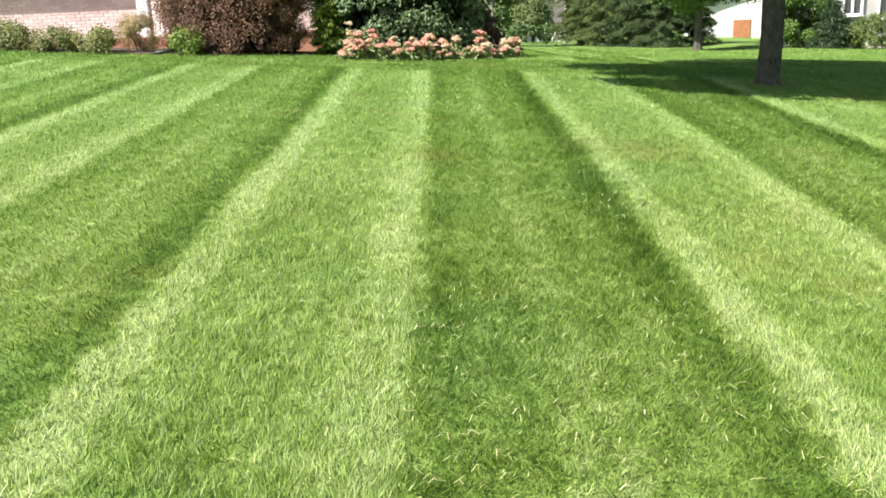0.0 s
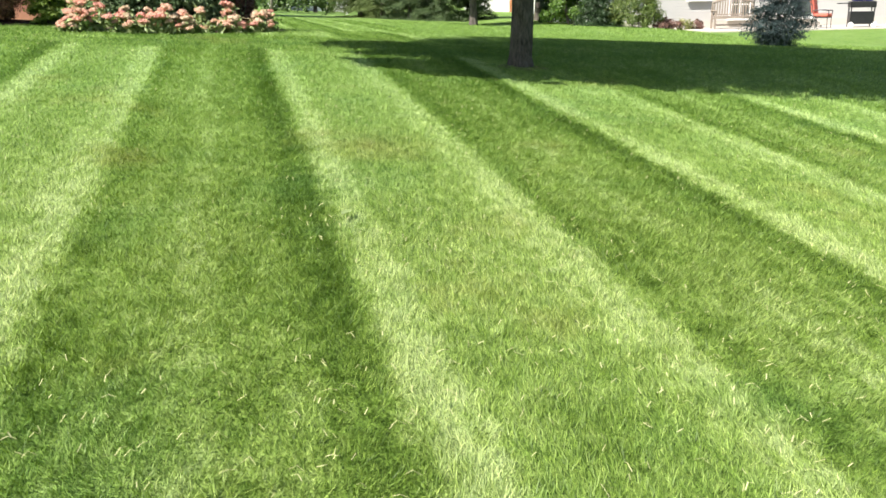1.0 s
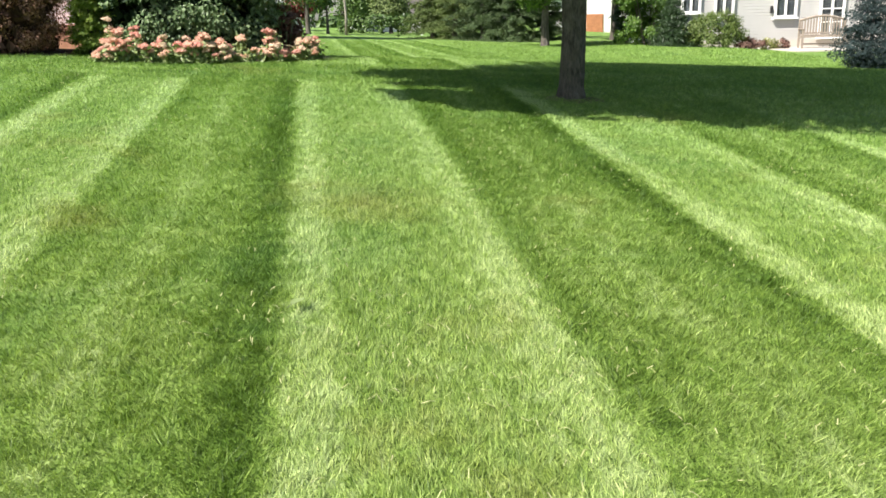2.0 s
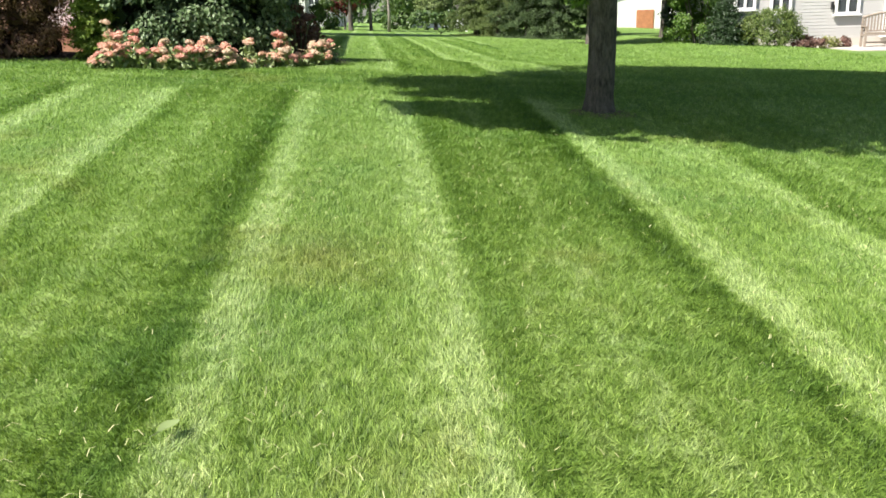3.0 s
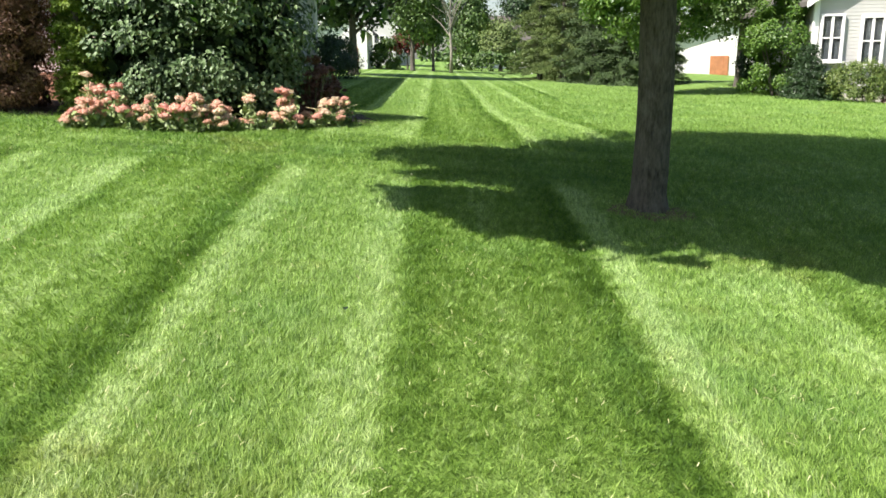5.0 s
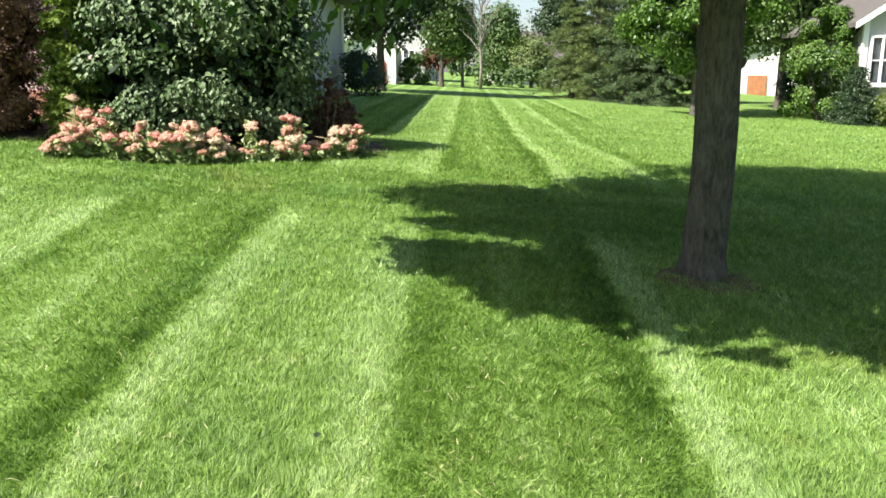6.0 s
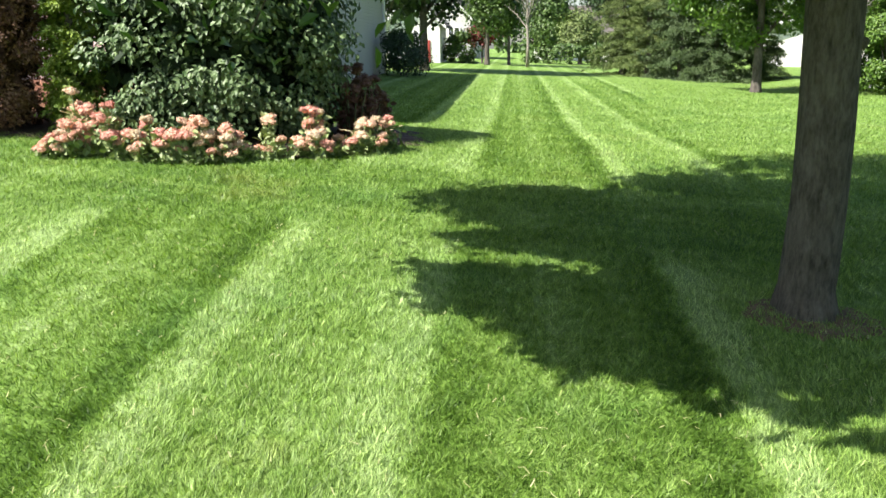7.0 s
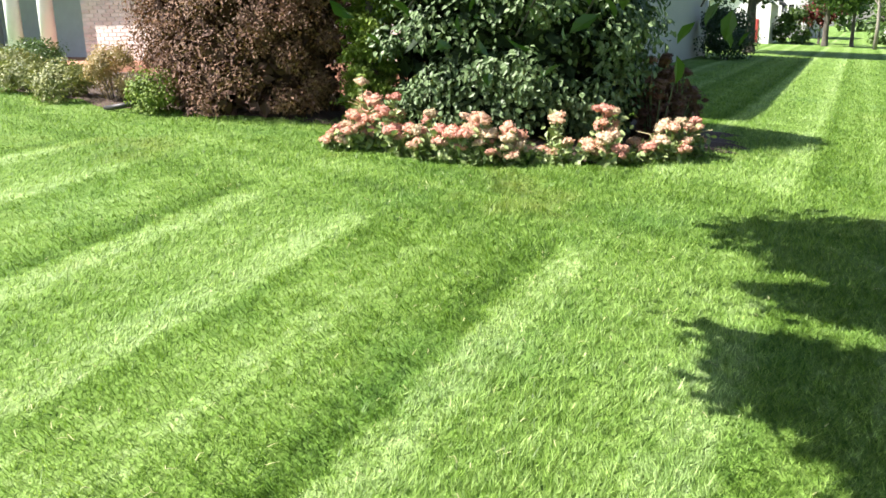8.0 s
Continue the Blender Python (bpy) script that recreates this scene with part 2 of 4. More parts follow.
LAWN, BLADE = lawn_material(), blade_material()
BARK = bark("maple_bark", (0.040, 0.036, 0.026), (0.18, 0.165, 0.125), 1.4)
BARK_FAR = bark("far_bark", (0.05, 0.042, 0.035), (0.17, 0.15, 0.13), 0.6)
BARK_PALE = bark("pale_bark", (0.16, 0.14, 0.115), (0.33, 0.30, 0.26), 0.8)
CROWN = leafy("maple_leaves", (0.035, 0.085, 0.012), (0.085, 0.17, 0.03), 0.35)
LEAF_MID = leafy("tree_leaves", (0.045, 0.090, 0.022), (0.130, 0.205, 0.055), 0.25)
LEAF_BRIGHT = leafy("bright_leaves", (0.045, 0.11, 0.015), (0.13, 0.22, 0.035), 0.3)
LEAF_DARK = leafy("dark_leaves", (0.015, 0.036, 0.012), (0.045, 0.085, 0.028), 0.15)
NEEDLE = leafy("spruce_needles", (0.028, 0.058, 0.020), (0.10, 0.150, 0.050), 0.1, 0.6)
NEEDLE_BLUE = leafy("blue_fir_needles", (0.012, 0.026, 0.025), (0.040, 0.068, 0.064), 0.05, 0.6)
CEDAR = leafy("cedar_sprays", (0.10, 0.17, 0.02), (0.24, 0.32, 0.05), 0.2, 0.6)
VIBURNUM = leafy("viburnum_leaves", (0.048, 0.092, 0.028), (0.170, 0.245, 0.105), 0.08, 0.5, None, 0.8, 0.35)
# dark copies for shrub insides and a lawn hollow; shade is in the colour
DEEP = leafy("painted_shade_leaves", (0.016, 0.030, 0.013), (0.032, 0.055, 0.024), 0.0, 0.7, None, 0.8, 0.15)
DEEP_BROWN = leafy("painted_shade_brown_leaves", (0.055, 0.032, 0.025), (0.120, 0.070, 0.050), 0.0, 0.7, None, 0.8, 0.15)
PURPLE = leafy("ninebark_leaves", (0.110, 0.058, 0.040), (0.290, 0.165, 0.105), 0.15, 0.55, (0.38, 0.26, 0.17), 0.8, 0.25)
RED_LEAF = leafy("red_leaves", (0.07, 0.012, 0.012), (0.20, 0.045, 0.035), 0.25)
YEW_DIM = leafy("juniper_sprays", (0.055, 0.095, 0.022), (0.165, 0.215, 0.06), 0.15, 0.6)
YEW = leafy("yew_leaves", (0.05, 0.095, 0.018), (0.17, 0.22, 0.05), 0.2)
CREAM = leafy("cream_leaves", (0.25, 0.19, 0.08), (0.52, 0.40, 0.20), 0.2)
OLIVE = leafy("olive_leaves", (0.10, 0.13, 0.035), (0.30, 0.31, 0.10), 0.2, 0.5, (0.5, 0.48, 0.15))
SEDUM = leafy("sedum_leaves", (0.13, 0.20, 0.06), (0.34, 0.40, 0.17), 0.15, 0.5)
SEDUM_DIM = leafy("brown_seedheads", (0.09, 0.045, 0.035), (0.22, 0.12, 0.09), 0.1, 0.7)


def flower_material():
    n = Nodes("sedum_flowers")
    r = n.add("ShaderNodeObjectInfo").outputs["Random"]
    head = n.ramp(r, [(0.0, (0.58, 0.28, 0.22)), (0.3, (0.63, 0.36, 0.26)), (0.6, (0.64, 0.43, 0.30)), (0.85, (0.62, 0.48, 0.34)), (1.0, (0.50, 0.40, 0.26))])
    f = n.math("ADD", n.math("MULTIPLY", n.island(), 0.6), n.math("MULTIPLY", n.noise(30.0, 2, n.place()), 0.5))
    col = n.mix(1.0, head, n.ramp(f, [(0.1, (0.86, 0.80, 0.80)), (0.9, (1.10, 1.12, 1.12))]), "MULTIPLY")
    return n.finish(col, 0.85, 0.0, 0.2)


PINK = flower_material()
CLIPPING = leafy("dry_clippings", (0.34, 0.36, 0.14), (0.58, 0.56, 0.30), 0.2, 0.6)
STRAW = plain("dry_straw", (0.56, 0.47, 0.27), 0.8, 0.0, 0.2)
STEM = plain("stems", (0.16, 0.19, 0.09), 0.7, 0.0, 0.25)
EARTH = plain("bare_earth", (0.15, 0.095, 0.055), 0.95, 0.0, 0.4, 9.0, 0.015, 60.0)
MULCH = plain("mulch", (0.075, 0.05, 0.035), 0.95, 0.0, 0.5, 14.0, 0.02, 60.0)
SIDING = plain("white_siding", (0.45, 0.44, 0.415), 0.55, 0.0, 0.05, 1.2)
SIDING_GREY = plain("grey_siding", (0.43, 0.425, 0.41), 0.6, 0.0, 0.06, 1.2)
TRIM = plain("white_trim", (0.80, 0.79, 0.76), 0.45, 0.0, 0.04)
ROOF = plain("shingles", (0.10, 0.09, 0.08), 0.95, 0.0, 0.35, 8.0, 0.01, 40.0)
GREY_WALL = plain("grey_render", (0.50, 0.50, 0.52), 0.8, 0.0, 0.08)
BRICK = brickwork("pale_brick")
MORTAR = plain("mortar", (0.62, 0.57, 0.53), 0.95, 0.0, 0.12, 12.0)
RED_BRICK = plain("red_paving", (0.42, 0.20, 0.13), 0.9, 0.0, 0.2, 9.0, 0.004)
PANE = glass("window_glass")
ROOM_DARK = plain("room_darkness", (0.035, 0.04, 0.045), 0.8, 0.0, 0.4, 1.5)
BENCH_WOOD = plain("weathered_teak", (0.26, 0.215, 0.17), 0.8, 0.0, 0.25, 9.0, 0.002)
RED_CLOTH = plain("red_cushion", (0.50, 0.12, 0.08), 0.9, 0.0, 0.15)
BLACK_METAL = plain("black_metal", (0.03, 0.03, 0.032), 0.4, 0.6, 0.2)
BLUE_COVER = plain("blue_cover", (0.05, 0.06, 0.38), 0.6, 0.0, 0.15)
CONCRETE = plain("concrete", (0.48, 0.44, 0.38), 0.9, 0.0, 0.12, 2.0, 0.002)
ORANGE_WOOD = plain("cedar_boards", (0.45, 0.19, 0.09), 0.75, 0.0, 0.2, 5.0)
RUBBER = plain("black_plastic", (0.02, 0.02, 0.02), 0.5, 0.0, 0.3)
STONE = plain("field_stone", (0.30, 0.28, 0.25), 0.9, 0.0, 0.25, 8.0, 0.006)
RED_PAINT = plain("red_paint", (0.45, 0.07, 0.06), 0.5, 0.0, 0.1)


# ---------------------------------------------------------------- ground
def axis_lines(a, b, fine, lo, hi):
    """Grid lines: fine within [a, b], ever wider out to lo and hi."""
    out = list(np.arange(a, b + 1e-6, fine))
    step, v = fine, b
    while v < hi:
        step *= 1.22
        v = min(v + step, hi)
        out.append(v)
    step, v, left = fine, a, []
    while v > lo:
        step *= 1.22
        v = max(v - step, lo)
        left.append(v)
    return np.array(left[::-1] + out)


def build_ground():
    xs, ys = axis_lines(-16, 24, 0.5, -900, 900), axis_lines(-4, 40, 0.5, -900, 1200)
    gx, gy = np.meshgrid(xs, ys)
    z = height(gx, gy)
    verts = np.stack([gx, gy, z], -1).reshape(-1, 3)
    nx, ny = len(xs), len(ys)
    i = (np.arange(ny - 1)[:, None] * nx + np.arange(nx - 1)[None]).ravel()
    faces = np.stack([i, i + 1, i + nx + 1, i + nx], -1)
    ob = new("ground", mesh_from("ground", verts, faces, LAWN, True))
    tagged(ob, "gently rising lawn mown in light and dark stripes", "lawn", kind="structure")


def patches(rng, x, y, cell):
    """Smooth random values over the lawn, one knot per cell."""
    grid = rng.standard_normal((256, 256))
    gx, gy = x / cell, y / cell
    i, j = np.floor(gx).astype(int), np.floor(gy).astype(int)
    fx, fy = gx - i, gy - j
    fx, fy = fx * fx * (3 - 2 * fx), fy * fy * (3 - 2 * fy)
    i, j, i1, j1 = i % 256, j % 256, (i + 1) % 256, (j + 1) % 256
    return (grid[i, j] * (1 - fx) + grid[i1, j] * fx) * (1 - fy) + (grid[i, j1] * (1 - fx) + grid[i1, j1] * fx) * fy


def build_grass():
    """Mown blades, thick beside the walk and thinner with distance; each stripe is laid over one way."""
    rng = np.random.default_rng(5)
    xs, ys = [], []
    for y0 in np.arange(-3.0, 44.0, 0.2):
        for x0 in np.arange(-14.0, 20.0, 0.5):
            x, y = x0 + 0.25, y0 + 0.1
            yy = max(y, 1.4)
            edge = min(x - (0.4 - 0.80 * yy), 2.0 + 0.78 * yy - x, y + 1.4)
            fade = min(max((edge + 1.6) / 1.8, 0.0), 1.0)
            if fade <= 0 or (y > 17 and (x < -2.4 - 0.12 * (y - 17) or x > 13.5)):
                continue
            line = 0.8 + 0.24 * min(y, 8)
            near = max(2.2, abs(x - line) / 0.55, math.hypot(max(y - 9.0, 0) + 1.8, x - 2.0) if y > 9 else 0)
            n = rng.poisson(0.1 * fade ** 2 * min(19500, 19500 * (2.4 / near) ** 1.45) * min(1.0, max(0.0, (44.0 - y) / 28.0)))
            xs.append(x0 + 0.5 * rng.random(n))
            ys.append(y0 + 0.2 * rng.random(n))
    x, y = np.concatenate(xs), np.concatenate(ys)
    bed = ((x + 1.6) / 1.75) ** 2 + ((y - 16.35) / 1.75) ** 2 < 1
    bed |= ((x + 6.9) / 3.6) ** 2 + ((y - 15.6) / 1.6) ** 2 < 1
    x, y = x[~bed], y[~bed]
    n = len(x)
    z = height(x, y)
    far = np.hypot(x - 1.6, np.maximum(y - 7.5, 0) + 1.8)
    u = x + 0.132 * (y - 8) + 0.05 * rng.standard_normal(n)
    fr = ((u - FIRST) / PERIOD) % 1.0
    lay = np.where(fr < 0.485, 1.0, -1.0)
    lay = np.where((y > 12.3) & (y < 14.6), 0.0, lay)
    aside = np.clip((u - 3.0) * 1.2, 0, 1) * np.clip((y - 9.3) * 0.8, 0, 1) * np.clip((15.5 + 12 * (u - 4.6) - y) * 0.5, 0, 1)
    lay = lay * (1 - np.clip(0.3 * np.clip((y - 13) * 0.16, 0, 1) + 0.7 * aside, 0, 1))
    tuft = patches(rng, x, y, 0.05) + 0.6 * patches(rng, x, y, 0.2)
    h = (0.018 + 0.022 * rng.random(n)) * (1 + 0.02 * far) * np.clip(1 + 0.24 * tuft, 0.45, 1.7)
    w = (0.0013 + 0.0015 * rng.random(n)) * (1 + 0.13 * np.maximum(far - 2, 0))
    swirl = np.stack([patches(rng, x, y, 0.055), patches(rng, x, y, 0.055)], -1)
    tilt = 0.50 * rng.standard_normal((n, 2)) + 0.26 * swirl + lay[:, None] * np.array([-0.13, 0.99]) * 0.38
    tip = np.stack([x + tilt[:, 0] * h, y + tilt[:, 1] * h, z + h * (0.7 + 0.3 * rng.random(n))], -1)
    a = rng.random(n) * 2 * math.pi
    side = np.stack([np.cos(a), np.sin(a), np.zeros(n)], -1) * w[:, None]
    base = np.stack([x, y, z - 0.004], -1)
    verts = np.empty((n, 3, 3), np.float32)
    verts[:, 0], verts[:, 1], verts[:, 2] = base - side, base + side, tip
    faces = np.arange(3 * n, dtype=np.int32).reshape(n, 3)
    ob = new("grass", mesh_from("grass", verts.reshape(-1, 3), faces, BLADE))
    tagged(ob, "short freshly mown green lawn grass laid in stripes", "grass", kind="stuff")


# ---------------------------------------------------------------- plants
FOLD = np.array([(0, 0, 0), (-0.34, 0.40, 0.10), (-0.22, 0.75, 0.07), (0, 1.0, -0.08), (0.22, 0.75, 0.07), (0.34, 0.40, 0.10), (0, 0.5, 0)], float)
FOLD_F = np.array([(0, 6, 1), (1, 6, 2), (2, 6, 3), (3, 6, 4), (4, 6, 5), (5, 6, 0)])
DIAMOND = np.array([(0, 0, 0), (-0.36, 0.5, 0.10), (0, 1.0, 0), (0.36, 0.5, 0.10)], float)
DIAMOND_F = np.array([(0, 2, 1), (0, 3, 2)])


def leaves(points, facing, size, rng, fine=False, droop=0.5, narrow=1.0, loose=0.6):
    """Many small folded leaves at points; each one faces roughly along facing and hangs a little."""
    n = len(points)
    shape, tris = (FOLD, FOLD_F) if fine else (DIAMOND, DIAMOND_F)
    nrm = facing + loose * rng.standard_normal((n, 3))
    nrm /= np.linalg.norm(nrm, axis=1)[:, None] + 1e-9
    along = rng.standard_normal((n, 3)) - np.array([0, 0, droop * 2])
    along -= nrm * (along * nrm).sum(1)[:, None]
    along /= np.linalg.norm(along, axis=1)[:, None] + 1e-9
    across = np.cross(along, nrm)
    s = size * (0.65 + 0.7 * rng.random(n))
    local = shape[None] * s[:, None, None]
    verts = points[:, None] + local[..., 0:1] * narrow * across[:, None] + local[..., 1:2] * along[:, None] + local[..., 2:3] * nrm[:, None]
    faces = (tris[None] + (np.arange(n) * len(shape))[:, None, None]).reshape(-1, 3)
    return verts.reshape(-1, 3), faces


def ball_cloud(rng, n, centre, radii, shell=0.55):
    """Points in the outer part of a rounded lump, and the way out at each."""
    d = rng.standard_normal((n, 3))
    d /= np.linalg.norm(d, axis=1)[:, None]
    r = (shell + (1 - shell) * rng.random(n) ** 0.6)[:, None]
    return np.asarray(centre) + d * r * np.asarray(radii), d


def lumpy(rng, n, centre, radii, lumps, lump, flat=0.0):
    """A crown: leaves gathered in lumps spread through a rounded volume, so that its outline is uneven and has gaps."""
    c, out = ball_cloud(rng, lumps, centre, np.asarray(radii) * 0.86, 0.35)
    if flat is not None:
        low = np.clip((centre[2] - c[:, 2]) / radii[2], 0, 0.86)
        c[:, :2] = np.asarray(centre)[:2] + (c[:, :2] - np.asarray(centre)[:2]) * (0.94 / np.sqrt(1 - low ** 2))[:, None].clip(1.0, 1.7)
    pick = rng.integers(0, lumps, n)
    size = lump * (0.6 + 0.8 * rng.random(lumps))
    d = rng.standard_normal((n, 3))
    d /= np.linalg.norm(d, axis=1)[:, None]
    pts = c[pick] + d * (size[pick] * rng.random(n) ** 0.45)[:, None] * np.array([1, 1, 0.75])
    if flat is not None:
        pts[:, 2] = np.maximum(pts[:, 2], flat + 0.25 * rng.random(n))
    return pts, d * 0.6 + out[pick] * 0.7 + np.array([0, 0, 0.35])


def shrub(name, x, y, radii, material, n, leaf, label, category, seed, fine=False, lump=0.32, lumps=70, base=0.05, narrow=1.0, stems=7, group="", z=None, droop=0.5, top=0.0, inner=None):
    rng = np.random.default_rng(seed)
    rr = random.Random(seed)
    ob = thing(name, x, y, z, label, category, group)
    rx, ry, rz = radii
    for k in range(stems):
        a = 2 * math.pi * k / stems + rr.random()
        ex, ey = math.cos(a) * rx * 0.55, math.sin(a) * ry * 0.55
        bm = tube(bmesh.new(), [(ex * 0.15, ey * 0.15, -0.05), (ex * 0.5, ey * 0.5, rz * 0.6), (ex, ey, rz * 1.25)], [0.022 * rz, 0.016 * rz, 0.006 * rz], 6, 0.2, seed + k)
        part("stem", bm, BARK_FAR, ob)
    h = rng.random(lumps) ** 0.9 * (2 * rz - 0.6 * lump) + 0.5 * lump
    wide = np.sqrt(np.clip(1 - (np.clip(h / (2 * rz) - 0.42, 0, 1) / 0.60) ** 2, 0.02, 1)) * (0.86 + 0.14 * np.clip(h / rz, 0, 1))
    ang, rad = rng.random(lumps) * 2 * math.pi, (0.35 + 0.65 * rng.random(lumps) ** 0.5) * wide
    c = np.stack([np.cos(ang) * rad * (rx - 0.5 * lump), np.sin(ang) * rad * (ry - 0.5 * lump), h], -1)
    pick = rng.integers(0, lumps, n)
    d = rng.standard_normal((n, 3))
    d /= np.linalg.norm(d, axis=1)[:, None]
    size = lump * (0.6 + 0.8 * rng.random(lumps))
    pts = c[pick] + d * (size[pick] * rng.random(n) ** 0.45)[:, None] * np.array([1, 1, 0.85])
    pts[:, 2] = np.maximum(pts[:, 2], base * rng.random(n) + 0.01)
    out = np.stack([np.cos(ang), np.sin(ang), 0.3 + h / (2 * rz)], -1)[pick] * 0.8 + d * 0.5
    if top:
        pts[:, :2] *= (1 - 2 * top * np.clip(pts[:, 2:3] / (2 * rz) - 0.5, 0, 0.6))
    v, f = leaves(pts, out, leaf, rng, fine, droop, narrow)
    part("foliage", mesh_from(name + "_foliage", v, f, material), None, ob)
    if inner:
        # dark fill leaves: the shade deep inside is put into their colour
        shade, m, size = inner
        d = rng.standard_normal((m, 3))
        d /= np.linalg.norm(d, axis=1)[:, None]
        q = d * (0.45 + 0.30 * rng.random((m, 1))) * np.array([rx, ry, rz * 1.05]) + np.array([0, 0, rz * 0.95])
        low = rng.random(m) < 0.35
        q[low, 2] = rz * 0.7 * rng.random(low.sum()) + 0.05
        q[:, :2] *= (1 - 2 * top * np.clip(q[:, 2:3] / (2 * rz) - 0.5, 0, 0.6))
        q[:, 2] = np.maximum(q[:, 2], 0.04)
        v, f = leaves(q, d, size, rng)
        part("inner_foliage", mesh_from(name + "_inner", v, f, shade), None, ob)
    return ob


def tree(name, x, y, tall, crown, material, trunk_r, n, leaf, label, seed, clear=1.8, lump=0.8, lumps=90, wood=None, limbs=7, group="", category="tree", lean=(0, 0)):
    """A tapered trunk with limbs, and a crown of leaves in uneven lumps."""
    rng = np.random.default_rng(seed)
    rr = random.Random(seed)
    wood = wood or BARK_FAR
    ob = thing(name, x, y, None, label, category, group)
    top = tall * 0.72
    pts = [(lean[0] * t, lean[1] * t, -0.1 + top * t) for t in (0, 0.03, 0.1, 0.3, 0.6, 1.0)]
    bm = tube(bmesh.new(), pts, [trunk_r * 1.5, trunk_r * 1.2, trunk_r, trunk_r * 0.85, trunk_r * 0.55, trunk_r * 0.15], 12, 0.08, seed)
    part("trunk", bm, wood, ob, smooth_faces=True)
    rx, ry, rz = crown
    mid = tall - rz
    for k in range(limbs):
        a = 2 * math.pi * k / limbs + rr.random() * 0.7
        h0 = clear + (top - clear) * (k + 0.5) / limbs * 0.8
        reach = 0.75
        e = Vector((math.cos(a) * rx * reach, math.sin(a) * ry * reach, min(h0 + rz * 0.55 + 0.3 * rr.random(), tall - 0.3)))
        m = Vector((e.x * 0.45, e.y * 0.45, h0 + (e.z - h0) * 0.6))
        bm = tube(bmesh.new(), [(0, 0, h0), m, e], [trunk_r * 0.42, trunk_r * 0.26, trunk_r * 0.06], 7, 0.1, seed + k)
        part("limb", bm, wood, ob, smooth_faces=True)
    p, out = lumpy(rng, n, (0, 0, mid), crown, lumps, lump, None)
    p[:, 2] = np.maximum(p[:, 2], clear + 0.5 * rng.random(n))
    v, f = leaves(p, out, leaf, rng)
    part("crown", mesh_from(name + "_crown", v, f, material), None, ob)
    return ob


def conifer(name, x, y, tall, r, material, n, leaf, label, seed, clear=0.15, group="", power=0.85, category="conifer", z=None, tiers=16, narrow=0.5, skirt=0.0, ragged=0.45, uneven=1.6):
    """Boughs in tiers round a straight trunk, drooping at their ends."""
    rng = np.random.default_rng(seed)
    rr = random.Random(seed)
    ob = thing(name, x, y, z, label, category, group)
    part("trunk", tube(bmesh.new(), [(0, 0, -0.1), (0, 0, tall * 0.5), (0, 0, tall * 0.97)], [0.025 * tall, 0.015 * tall, 0.004 * tall], 8, 0.1, seed), BARK_FAR, ob)
    boughs = []
    for k in range(tiers):
        t = (k + 0.3) / tiers
        h = clear + (tall - clear) * t
        step = (tall - clear) / tiers
        reach = (r * (1 - t) ** power + 0.05 * r) * (1 - skirt * max(0.0, 1 - t / 0.22))
        m = max(5, int(13 * (1 - t) + 4))
        for j in range(m):
            a = 2 * math.pi * (j + rr.random() * 0.8) / m + k
            boughs.append((h + step * uneven * (rr.random() - 0.5), reach * (0.92 - 0.5 * ragged + ragged * rr.random()), a))
    pick = rng.integers(0, len(boughs), n)
    b = np.array(boughs)[pick]
    s = rng.random(n) ** 0.55
    spread = (0.16 if ragged < 0.5 else 0.10) * r * (1.1 - 0.6 * s)
    ang = b[:, 2]
    px = np.cos(ang) * b[:, 1] * s + spread * rng.standard_normal(n)
    py = np.sin(ang) * b[:, 1] * s + spread * rng.standard_normal(n)
    pz = b[:, 0] + 0.10 * b[:, 1] * s - 0.22 * b[:, 1] * s ** 2 + 0.35 * spread * rng.standard_normal(n)
    pz = np.maximum(pz, 0.03)
    out = np.stack([np.cos(ang) * 0.5, np.sin(ang) * 0.5, np.full(n, 0.7)], -1)
    v, f = leaves(np.stack([px, py, pz], -1), out, leaf, rng, False, 0.3, narrow)
    part("foliage", mesh_from(name + "_foliage", v, f, material), None, ob)
    return ob


